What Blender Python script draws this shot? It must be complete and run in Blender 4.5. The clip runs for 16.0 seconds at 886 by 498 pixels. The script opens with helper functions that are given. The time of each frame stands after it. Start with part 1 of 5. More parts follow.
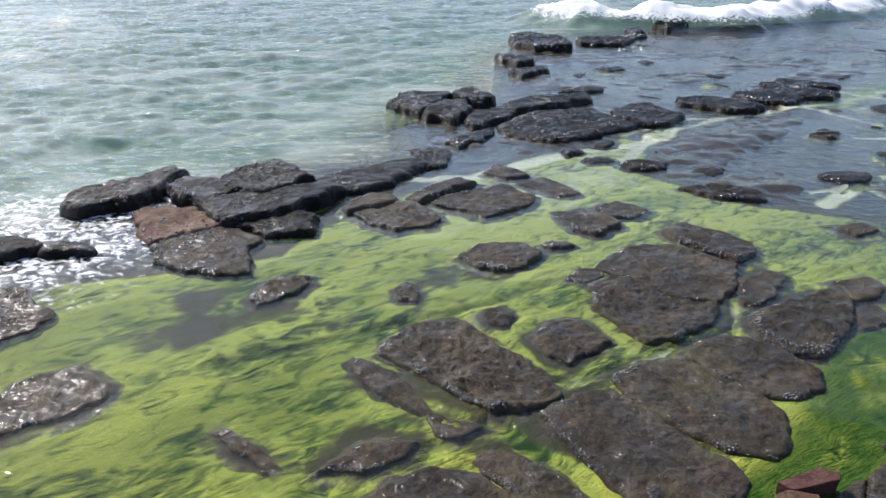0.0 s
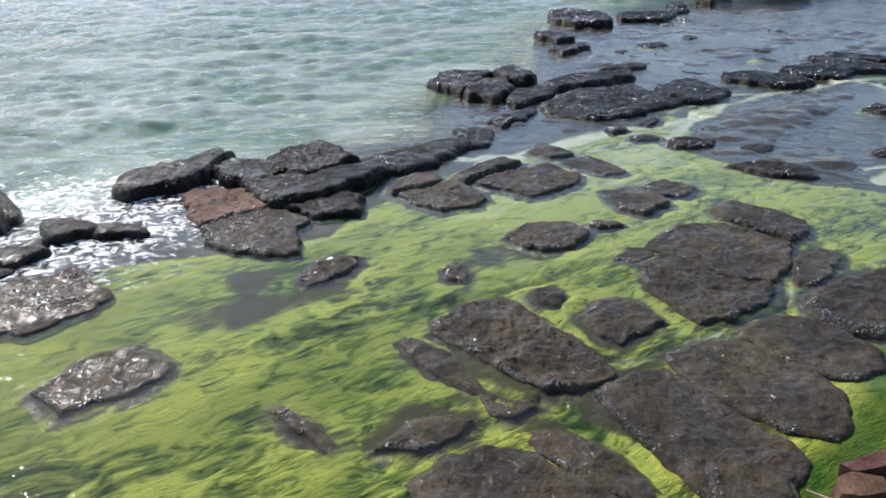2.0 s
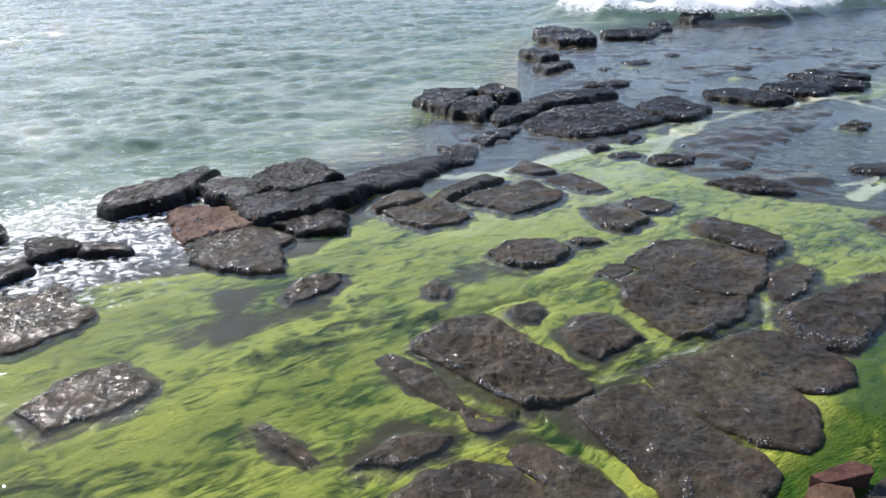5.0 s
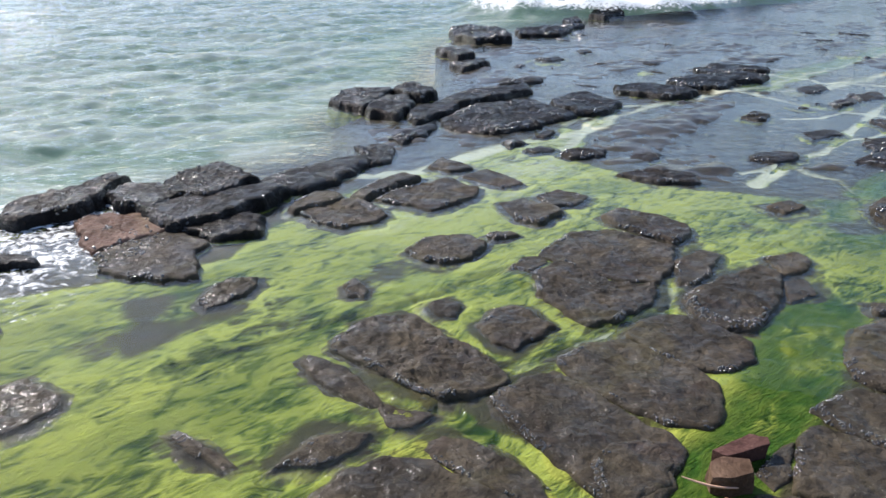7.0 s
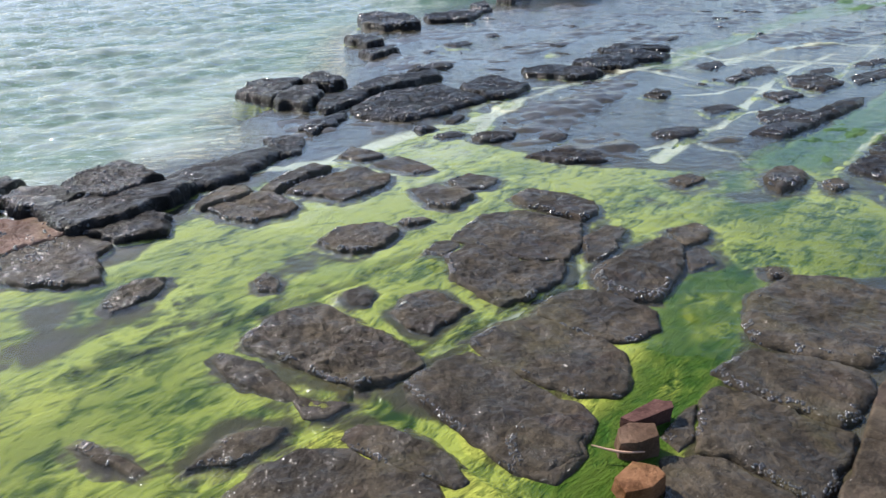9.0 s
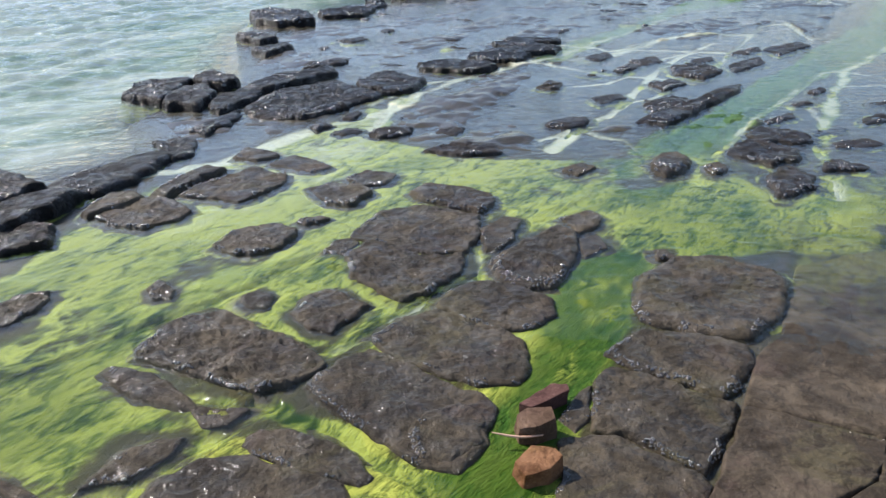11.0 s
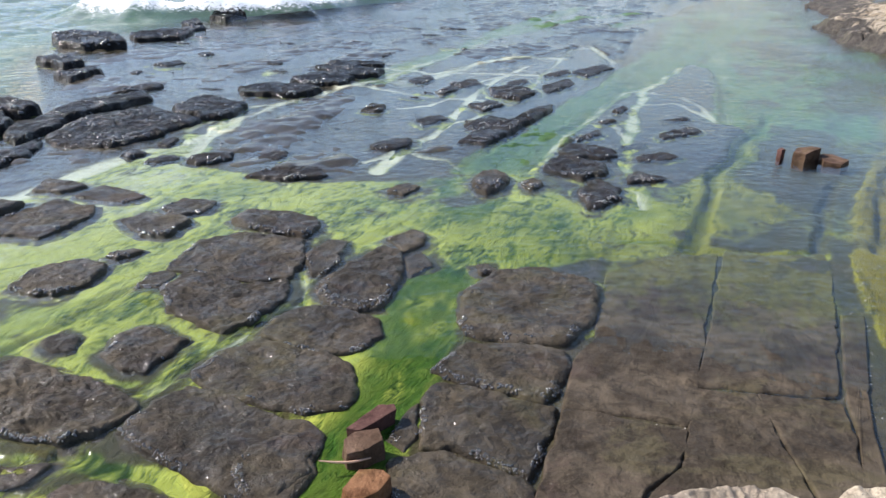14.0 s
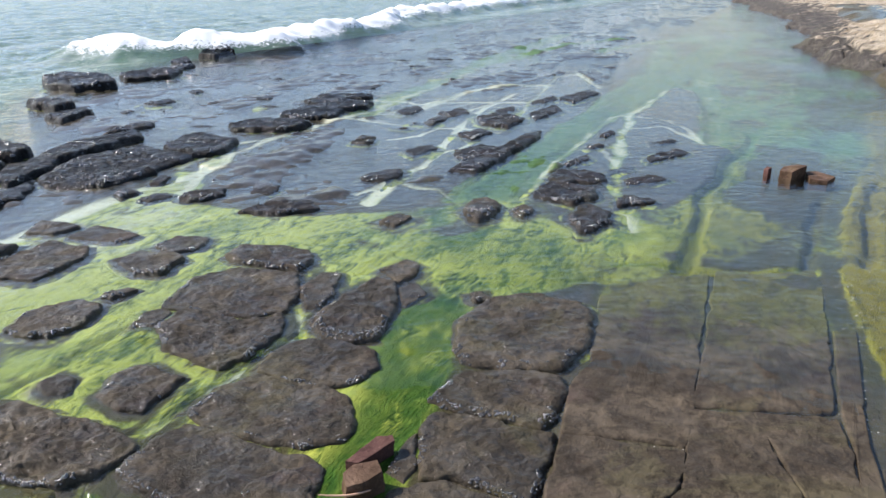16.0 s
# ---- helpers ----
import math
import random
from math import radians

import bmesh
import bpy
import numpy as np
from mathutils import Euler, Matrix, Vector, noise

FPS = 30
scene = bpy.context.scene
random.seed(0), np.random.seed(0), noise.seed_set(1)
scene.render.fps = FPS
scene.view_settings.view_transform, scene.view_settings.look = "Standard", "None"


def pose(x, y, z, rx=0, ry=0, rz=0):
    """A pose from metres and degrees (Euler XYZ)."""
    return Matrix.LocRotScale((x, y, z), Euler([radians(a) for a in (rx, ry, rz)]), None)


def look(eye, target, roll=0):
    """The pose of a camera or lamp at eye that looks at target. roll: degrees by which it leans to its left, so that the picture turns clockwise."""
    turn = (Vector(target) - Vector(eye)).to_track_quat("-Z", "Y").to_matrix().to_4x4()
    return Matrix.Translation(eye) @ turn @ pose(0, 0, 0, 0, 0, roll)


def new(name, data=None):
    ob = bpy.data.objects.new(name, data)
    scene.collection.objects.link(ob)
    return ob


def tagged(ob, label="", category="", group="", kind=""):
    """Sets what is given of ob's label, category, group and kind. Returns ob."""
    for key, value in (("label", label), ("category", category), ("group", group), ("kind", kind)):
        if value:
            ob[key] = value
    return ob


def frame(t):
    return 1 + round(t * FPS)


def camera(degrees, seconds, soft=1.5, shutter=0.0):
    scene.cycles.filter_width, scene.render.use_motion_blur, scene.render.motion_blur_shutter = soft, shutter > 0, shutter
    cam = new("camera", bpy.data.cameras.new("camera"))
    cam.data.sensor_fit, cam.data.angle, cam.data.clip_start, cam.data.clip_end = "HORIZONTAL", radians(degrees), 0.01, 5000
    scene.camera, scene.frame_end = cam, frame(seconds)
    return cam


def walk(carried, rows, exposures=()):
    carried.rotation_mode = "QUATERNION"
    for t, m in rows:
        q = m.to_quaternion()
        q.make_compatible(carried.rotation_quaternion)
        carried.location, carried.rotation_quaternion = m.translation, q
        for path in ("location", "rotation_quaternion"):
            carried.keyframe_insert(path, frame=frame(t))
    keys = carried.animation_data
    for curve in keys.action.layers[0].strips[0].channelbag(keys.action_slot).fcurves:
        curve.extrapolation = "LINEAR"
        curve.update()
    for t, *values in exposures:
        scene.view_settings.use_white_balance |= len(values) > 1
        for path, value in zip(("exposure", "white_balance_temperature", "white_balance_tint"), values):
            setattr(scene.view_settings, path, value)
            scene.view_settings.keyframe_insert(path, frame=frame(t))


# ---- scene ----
cam = camera(59.9, 16.0)
walk(cam, [
    (0.0, pose(-0.000, 0.000, 2.000, 67.96, -1.11, 0.45)),
    (0.5, pose(0.028, -0.009, 1.999, 67.52, -0.58, 0.16)),
    (1.0, pose(0.002, 0.008, 1.991, 67.07, -0.46, 0.03)),
    (1.5, pose(-0.039, 0.015, 1.986, 66.74, -0.20, 1.02)),
    (2.0, pose(-0.080, 0.001, 1.996, 66.46, 0.14, 2.76)),
    (2.5, pose(-0.092, -0.045, 2.031, 66.32, 0.77, 4.59)),
    (3.0, pose(-0.098, -0.079, 2.054, 66.42, 1.16, 5.74)),
    (3.5, pose(-0.087, -0.071, 2.046, 66.72, 1.09, 5.89)),
    (4.0, pose(-0.068, -0.038, 2.026, 67.14, 0.71, 4.86)),
    (6.5, pose(0.018, -0.082, 2.041, 67.73, -0.06, -2.36)),
    (7.0, pose(0.038, -0.087, 2.039, 67.51, 0.00, -3.84)),
    (7.5, pose(0.056, -0.094, 2.039, 67.26, 0.18, -5.34)),
    (8.0, pose(0.086, -0.098, 2.040, 66.95, 0.43, -6.88)),
    (8.5, pose(0.110, -0.107, 2.038, 66.74, 0.68, -8.39)),
    (9.0, pose(0.116, -0.108, 2.035, 66.56, 0.69, -10.22)),
    (11.5, pose(0.211, -0.142, 2.050, 66.25, 0.44, -19.73)),
    (12.0, pose(0.253, -0.126, 2.024, 66.50, 0.31, -22.24)),
    (12.5, pose(0.267, -0.129, 2.025, 66.64, -0.31, -24.75)),
    (13.0, pose(0.261, -0.136, 2.030, 66.85, -1.05, -26.98)),
    (13.5, pose(0.259, -0.150, 2.037, 67.24, -1.37, -28.52)),
    (14.0, pose(0.266, -0.161, 2.039, 67.86, -1.29, -29.67)),
    (14.5, pose(0.270, -0.171, 2.039, 68.41, -0.98, -30.31)),
    (15.0, pose(0.272, -0.181, 2.040, 68.98, -0.49, -30.51)),
    (15.5, pose(0.267, -0.185, 2.048, 69.45, -0.07, -30.63)),
    (16.0, pose(0.257, -0.190, 2.060, 69.94, 0.30, -30.76)),
], exposures=[(0.0, 0.31, 6450, 14), (4.0, 0.30, 6450, 14), (7.5, 0.50, 6450, 14), (12.0, 0.64, 6450, 14), (16.0, 0.64, 6450, 14)])

# ---- sky and sun ----
SUN_AZ, SUN_EL = -42.0, 41.0
world = bpy.data.worlds.new("sky")
scene.world = world
world.use_nodes = True
wn = world.node_tree.nodes
sky = wn.new("ShaderNodeTexSky")
sky.sky_type = "NISHITA"
sky.sun_disc = False
sky.altitude = 600
sky.sun_elevation, sky.sun_rotation = radians(SUN_EL), radians(SUN_AZ)
sky.air_density, sky.dust_density, sky.ozone_density = 1.0, 1.3, 1.9
world.node_tree.links.new(sky.outputs[0], wn["Background"].inputs[0])
wn["Background"].inputs[1].default_value = 0.125
sun_data = bpy.data.lights.new("sun", "SUN")
sun_data.energy, sun_data.angle, sun_data.color = 5.0, radians(0.53), (1.0, 0.95, 0.87)
sun = new("sun", sun_data)
a, e = radians(SUN_AZ), radians(SUN_EL)
to_sun = Vector((math.sin(a) * math.cos(e), math.cos(a) * math.cos(e), math.sin(e)))
sun.matrix_world = look(to_sun * 30, (0, 0, 0))


# ---- number helpers ----
def lattice(ix, iy, seed):
    h = (ix * 374761393 + iy * 668265263 + seed * 1442695041) & 0xFFFFFFFF
    h = ((h ^ (h >> 13)) * 1274126177) & 0xFFFFFFFF
    return ((h ^ (h >> 16)) & 0xFFFF) / 65535.0


def value_noise(x, y, seed=0):
    """Smooth noise in -1..1 on arrays."""
    x, y = np.asarray(x, float), np.asarray(y, float)
    fx, fy = np.floor(x), np.floor(y)
    ix, iy = fx.astype(np.int64), fy.astype(np.int64)
    u, v = x - fx, y - fy
    u, v = u * u * u * (u * (u * 6 - 15) + 10), v * v * v * (v * (v * 6 - 15) + 10)
    a0, b0 = lattice(ix, iy, seed), lattice(ix + 1, iy, seed)
    a1, b1 = lattice(ix, iy + 1, seed), lattice(ix + 1, iy + 1, seed)
    return 2 * ((a0 * (1 - u) + b0 * u) * (1 - v) + (a1 * (1 - u) + b1 * u) * v) - 1


def fbm(x, y, scale, seed=0, octaves=4):
    """Noise of several octaves; scale is the largest size in metres."""
    total, amp = 0, 0.5
    for k in range(octaves):
        c, s = math.cos(k * 1.1), math.sin(k * 1.1)
        f = 2.0 ** k / scale
        total = total + amp * value_noise((x * c - y * s) * f, (x * s + y * c) * f, seed + k * 17)
        amp *= 0.5
    return total


def smooth(lo, hi, x):
    t = np.clip((x - lo) / (hi - lo), 0, 1)
    return t * t * (3 - 2 * t)


def to_line(x, y, pts):
    """Distance to a line through pts, and the share of the way along it."""
    best, along = np.full(np.shape(x), 1e9), np.zeros(np.shape(x))
    n = len(pts) - 1
    for i in range(n):
        (ax, ay), (bx, by) = pts[i], pts[i + 1]
        dx, dy = bx - ax, by - ay
        t = np.clip(((x - ax) * dx + (y - ay) * dy) / (dx * dx + dy * dy), 0, 1)
        d = np.hypot(x - ax - t * dx, y - ay - t * dy)
        along = np.where(d < best, (i + t) / n, along)
        best = np.minimum(best, d)
    return best, along


def inside(x, y, pts):
    """Signed distance to a closed outline, positive inside."""
    d, _ = to_line(x, y, pts + pts[:1])
    odd = np.zeros(np.shape(x), bool)
    for (ax, ay), (bx, by) in zip(pts, pts[1:] + pts[:1]):
        if ay != by:
            odd ^= ((ay > y) != (by > y)) & (x < (bx - ax) * (y - ay) / (by - ay) + ax)
    return np.where(odd, d, -d)


# ---- plan of the shore ----
COAST = [(-40, -30), (-9.0, -2.0), (-4.6, 2.6), (-3.6, 4.3), (-2.6, 5.3), (-1.9, 6.2), (-0.8, 6.95), (-0.25, 7.5), (-0.55, 8.7),
         (0.6, 10.6), (0.9, 13.0), (1.2, 15.6), (3.4, 18.3), (7.0, 21.0), (14.0, 25.0), (40.0, 40.0), (900.0, 500.0)]
SEA = COAST + [(900, 2500), (-2500, 2500), (-2500, -1500), (-40, -1500)]
LAWN = [(-3.4, 3.0), (-2.5, 3.75), (-2.35, 4.25), (-1.75, 4.5), (-1.15, 4.85), (-0.95, 5.5), (-0.6, 6.1), (0.2, 6.75), (0.95, 7.5), (2.0, 8.35), (2.1, 7.9),
        (1.75, 7.1), (2.6, 6.05), (3.3, 5.9), (4.1, 5.7), (5.2, 5.0), (6.6, 4.9), (5.9, 3.6), (4.4, 3.3), (3.6, 3.6), (2.9, 3.7), (2.4, 2.95),
        (1.75, 2.45), (1.3, 1.7), (0.4, 0.9), (-3.0, 0.8), (-4.2, 1.8)]
POOL = [(3.6, 3.3), (5.6, 5.4), (9.0, 9.6), (17.0, 16.5), (60, 46), (60, 36), (30, 18), (14.5, 7.6), (6.5, 1.8)]
SURF = [(1.2, 21.6), (4.0, 20.4), (7.0, 20.6), (11.0, 24.2), (16.5, 30.0), (24.0, 35.5), (40, 45), (90, 70)]
BANK = [(2.2, -8), (5.2, -2.5), (8.2, 2.0), (12.6, 6.3), (15.6, 8.9), (18.5, 11.2), (28.5, 18.8), (38.0, 26.6), (75, 52), (400, 240)]

CHANNEL = [(3.87, 5.84), (4.68, 6.49), (6.52, 7.78), (8.13, 8.75), (9.77, 10.05), (14.50, 12.92), (20.10, 16.14), (20.66, 15.76), (11.55, 10.15), (8.53, 8.33), (7.27, 7.52), (5.25, 6.14), (4.49, 5.46)]
ROW1 = [(3.23, 6.37), (3.77, 6.83), (4.63, 6.52), (6.56, 7.84), (8.20, 8.83), (9.79, 10.11), (10.30, 10.95), (11.05, 12.67), (8.46, 11.29), (6.78, 10.87), (5.66, 10.33), (4.52, 9.49), (3.28, 7.65)]
ROW2 = [(4.62, 5.51), (5.25, 6.14), (7.24, 7.50), (8.50, 8.29), (11.44, 10.04), (11.35, 9.43), (8.06, 6.39), (8.04, 5.94), (6.28, 4.83), (5.43, 4.53), (5.34, 4.80), (4.81, 4.41), (4.43, 4.76)]
OLIVE = [(3.29, 3.15), (3.88, 3.69), (4.66, 3.62), (5.52, 4.28), (6.87, 4.98), (8.31, 5.40), (8.56, 4.99), (3.63, 1.66)]
BROWN_WEED = [(5.13, 2.72), (4.46, 2.20), (3.75, 1.60), (3.02, 1.07), (3.71, 0.70), (11.36, 2.40), (12.85, 6.56), (11.68, 6.56), (8.56, 4.71), (6.93, 3.88)]

# joints and runnels of the platform: line, half width, depth, weed, silt, bare
JOINTS = []


def joint(pts, width, depth=0.02, weed=0.0, silt=0.0, dark=0.0):
    JOINTS.append((pts, width, depth, weed, silt, dark))


joint([(-0.48, 2.4), (0.02, 2.72), (0.78, 3.29), (1.61, 3.84)], 0.05, 0.03, 1.0, 0.25)
joint([(1.0, 3.45), (1.61, 3.84)], 0.035, 0.0, 0.3, 1.0)
joint([(-1.13, 3.42), (-0.59, 3.65), (0.03, 3.99), (0.78, 4.52), (1.25, 4.78)], 0.045, 0.03, 0.0, 0.1, 0.55)
joint([(0.1, 3.98), (0.62, 3.33)], 0.04, 0.02, 1.0)
joint([(1.96, 4.73), (1.61, 3.84)], 0.05, 0.02, 0.8, 0.5)
joint([(1.61, 3.84), (1.98, 3.45)], 0.03, 0.02, 0.8, 0.2)
joint([(1.78, 4.02), (2.31, 4.61), (3.02, 4.98)], 0.05, 0.02, 1.0)
joint([(-0.01, 3.08), (0.2, 2.83)], 0.03, 0.02, 0.9)
joint([(0.28, 2.92), (0.49, 2.57), (0.68, 2.31), (0.9, 2.1)], 0.05, 0.02, 1.0)
joint([(-0.66, 6.5), (0.27, 6.75), (1.25, 7.65), (2.36, 8.25), (2.76, 9.1)], 0.12, 0.0, 0.4, 0.85)
joint([(2.01, 8.46), (2.78, 9.37), (4.09, 9.65)], 0.07, 0.0, 0.3, 0.7)
# pale and weedy joints of the far pavement
joint([(3.24, 6.19), (3.65, 6.59), (4.07, 7.01), (4.35, 7.16)], 0.085, 0.02, 0.5, 1.0)
joint([(4.35, 7.16), (4.74, 7.54), (5.26, 8.15), (5.77, 8.70), (6.51, 9.50), (7.34, 10.18), (8.35, 10.96)], 0.06, 0.02, 0.2, 0.9)
joint([(6.44, 8.46), (7.45, 9.48), (8.49, 10.49), (10.34, 12.27), (11.03, 12.47), (10.03, 10.61)], 0.05, 0.02, 0.4, 0.7)
joint([(4.66, 10.40), (5.06, 9.88), (5.24, 9.52), (5.54, 9.08), (5.90, 8.76), (6.16, 8.31)], 0.08, 0.01, 0.1, 0.7)
joint([(5.77, 11.80), (6.38, 10.92), (6.91, 10.72), (7.49, 10.41), (8.09, 9.97)], 0.085, 0.01, 0.3, 0.75)
joint([(4.69, 8.63), (5.13, 8.66), (5.55, 8.93), (6.14, 9.46), (6.71, 9.89), (7.57, 10.36)], 0.05, 0.01, 0.1, 0.8)
joint([(5.54, 10.11), (6.40, 10.58), (7.19, 11.18), (8.03, 11.57), (8.88, 11.70), (9.41, 11.35)], 0.16, 0.0, 0.35, 0.65)
joint([(4.79, 7.61), (5.20, 7.72), (5.72, 8.07), (6.15, 8.27)], 0.04, 0.01, 0.1, 0.7)
joint([(3.79, 6.55), (4.00, 6.28), (4.05, 5.98)], 0.045, 0.01, 0.3, 0.7)
joint([(3.23, 6.49), (3.75, 6.66)], 0.05, 0.01, 0.2, 0.6)
joint([(2.54, 8.68), (2.78, 8.94), (3.40, 9.49), (4.20, 9.93), (5.22, 10.61)], 0.10, 0.0, 0.1, 0.75)
joint([(1.63, 7.31), (1.86, 7.60), (2.32, 8.49), (2.59, 8.93)], 0.07, 0.01, 0.5, 0.9)
joint([(5.17, 10.52), (6.72, 11.93), (8.56, 13.43), (11.37, 15.88), (13.83, 17.76), (17.09, 20.27)], 0.26, 0.02, 0.9, 0.12)
joint([(4.91, 10.35), (6.15, 11.28), (7.79, 12.58), (9.77, 14.21)], 0.08, 0.0, 0.3, 0.5)
joint([(4.70, 4.26), (5.15, 4.75), (5.45, 5.18), (5.69, 5.53), (6.10, 5.89), (6.72, 6.48), (7.89, 7.60), (8.54, 8.21), (9.48, 8.81), (11.19, 9.95)], 0.085, 0.02, 0.7, 0.55)
joint([(4.67, 5.59), (5.25, 6.14), (6.13, 6.84), (7.20, 7.56), (8.23, 8.30), (8.71, 8.39)], 0.05, 0.01, 0.6, 0.55)
joint([(4.55, 5.55), (5.17, 6.18), (5.95, 6.78), (7.02, 7.46)], 0.07, 0.03, 1.0, 0.0, 0.8)
joint([(4.03, 5.99), (4.66, 6.45), (5.42, 6.95)], 0.06, 0.03, 1.0, 0.0, 0.6)
joint([(6.25, 6.99), (6.64, 6.82), (6.25, 6.04)], 0.05, 0.01, 0.1, 0.55)
joint([(7.84, 7.48), (8.34, 7.45), (8.07, 6.59)], 0.06, 0.01, 0.1, 0.6)
joint([(8.58, 8.13), (8.73, 7.71), (8.50, 7.16), (8.01, 6.42)], 0.07, 0.01, 0.1, 0.5)
joint([(6.16, 5.86), (6.36, 5.55)], 0.04, 0.01, 0.1, 0.5)
joint([(9.08, 8.75), (10.16, 8.85), (10.30, 8.49)], 0.07, 0.01, 0.2, 0.5)
joint([(8.09, 6.37), (9.54, 7.57), (11.99, 9.86), (13.92, 11.73)], 0.18, 0.02, 0.9, 0.3)
joint([(9.54, 7.57), (11.00, 8.17), (12.24, 8.23), (13.03, 8.35)], 0.20, 0.02, 0.9, 0.05)
joint([(9.58, 9.43), (14.33, 12.76), (19.79, 15.88), (23.34, 17.68)], 0.30, 0.03, 1.0, 0.1, 0.3)
joint([(10.82, 15.08), (14.83, 17.49), (17.43, 17.97)], 0.25, 0.0, 0.8, 0.15)
joint([(14.36, 15.53), (16.93, 16.50), (21.00, 17.58)], 0.2, 0.0, 0.8, 0.2)
joint([(4.44, 3.49), (4.94, 3.82), (5.61, 4.30), (6.23, 4.78), (7.11, 5.25), (8.19, 5.90), (9.19, 6.59)], 0.07, 0.06, 0.9, 0.0, 1.0)
joint([(5.40, 4.05), (6.13, 4.61), (7.01, 5.08), (8.31, 5.82)], 0.06, 0.0, 0.9, 0.15)
joint([(5.23, 2.92), (6.20, 3.56), (7.17, 4.20)], 0.05, 0.06, 0.2, 0.0, 1.0)
joint([(5.61, 2.69), (7.44, 3.80), (8.08, 4.14)], 0.07, 0.06, 0.2, 0.0, 1.0)
joint([(4.12, 3.84), (4.36, 3.67), (4.63, 3.32), (5.20, 2.89)], 0.06, 0.03, 0.7, 0.0, 0.9)
# cracks and joints of the dry pavement
joint([(3.21, 1.86), (3.05, 1.55), (2.87, 1.28)], 0.011, 0.016, 0.0, 0.1, 1.0)
joint([(3.84, 2.33), (3.72, 2.0), (3.67, 1.72)], 0.010, 0.014, 0.1, 0.0, 0.9)
joint([(2.86, 1.55), (3.2, 1.35)], 0.010, 0.014, 0.0, 0.0, 0.9)


# ---- the blocks of the platform: outline, height of the top, roughness of the top, rounding of the rim ----
BLOCKS, PATCHES = [], []


def slab(pts, top, rough=1.0, rim=0.04, **more):
    """A block of the pavement that stands out of the weed."""
    BLOCKS.append(("stone", pts, 0.004 + 0.5 * top, dict(mat="ROCK", rough=rough, rim=rim * 0.7, grow=0.012, ragged=0.026, skirt=0.12, base=-0.045, **more)))


def pave(pts):
    """A flat block of the dry pavement, flush with its neighbours."""
    BLOCKS.append(("paving_stone", pts, None, dict(mat="PAVE", rough=0.7, rim=0.016, ragged=0.016, skirt=0.004, grow=-0.001)))


def ledge(pts, top, rough=1.3, rim=0.05, **more):
    """A low rough ledge on the wet flats."""
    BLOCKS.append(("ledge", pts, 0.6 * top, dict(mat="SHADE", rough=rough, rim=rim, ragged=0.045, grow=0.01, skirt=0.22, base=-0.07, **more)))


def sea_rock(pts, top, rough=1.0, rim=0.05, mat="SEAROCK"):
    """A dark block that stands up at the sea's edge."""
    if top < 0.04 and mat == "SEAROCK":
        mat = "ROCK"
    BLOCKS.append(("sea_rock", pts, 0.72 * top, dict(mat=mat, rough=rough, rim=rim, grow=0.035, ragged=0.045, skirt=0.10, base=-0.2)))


def rust_rock(pts, top, rough=1.0):
    sea_rock(pts, top, rough, 0.05, "RUST")


def patch(pts):
    """A dark block that stays under water."""
    PATCHES.append(pts)


# the wide slabs between the runnels
slab([(-0.32, 3.53), (-0.22, 3.67), (-0.05, 3.83), (0.11, 3.85), (0.26, 3.65), (0.38, 3.48), (0.53, 3.30), (0.58, 3.15), (0.38, 3.00), (0.23, 2.97), (0.09, 3.06), (-0.08, 3.24), (-0.30, 3.46)], 0.045, rough=1.7, rim=0.035)
slab([(-0.48, 3.37), (-0.43, 3.44), (-0.32, 3.37), (-0.19, 3.22), (-0.07, 3.03), (-0.02, 2.92), (-0.11, 2.95), (-0.23, 3.06), (-0.36, 3.19)], 0.032, rough=1.5, rim=0.03)
slab([(-0.07, 2.98), (0.06, 2.91), (0.19, 2.86), (0.11, 2.75), (-0.02, 2.78)], 0.012, rough=1.4)
slab([(0.25, 3.97), (0.33, 4.07), (0.40, 3.95), (0.37, 3.83), (0.27, 3.84)], 0.026, rough=1.6, rim=0.05)
slab([(0.47, 3.70), (0.61, 3.89), (0.78, 3.91), (0.91, 3.65), (0.81, 3.54), (0.66, 3.42), (0.55, 3.49)], 0.020, rough=1.3, lean=(0.0, -0.03))
slab([(0.99, 4.68), (1.27, 5.02), (1.58, 5.13), (1.82, 4.93), (1.97, 4.73), (1.82, 4.39), (1.67, 4.18), (1.44, 4.19), (1.21, 4.46), (1.08, 4.57)], 0.034, rough=0.9)
slab([(0.91, 4.35), (1.07, 4.51), (1.22, 4.42), (1.43, 4.16), (1.63, 4.13), (1.56, 3.91), (1.29, 3.68), (1.09, 3.64), (0.99, 3.82), (0.90, 4.04)], 0.046, rough=1.2)
slab([(0.78, 4.48), (0.90, 4.64), (0.99, 4.67), (1.06, 4.56), (0.91, 4.39)], 0.010)
slab([(1.92, 4.50), (2.13, 4.67), (2.23, 4.58), (2.14, 4.41), (1.91, 4.16), (1.82, 4.18)], 0.024)
slab([(1.74, 3.94), (2.12, 4.23), (2.44, 4.40), (2.50, 4.23), (2.30, 3.87), (2.03, 3.56), (1.85, 3.54), (1.74, 3.71)], 0.055, rough=1.2, rim=0.07)
slab([(2.53, 4.51), (2.77, 4.59), (2.81, 4.43), (2.64, 4.25), (2.51, 4.24)], 0.022)
slab([(2.47, 4.14), (2.63, 4.17), (2.58, 3.95), (2.38, 3.88)], 0.012)
slab([(1.28, 3.52), (1.44, 3.70), (1.62, 3.75), (1.84, 3.56), (1.91, 3.40), (1.84, 3.20), (1.69, 3.09), (1.52, 3.15), (1.37, 3.33)], 0.036, rough=1.0)
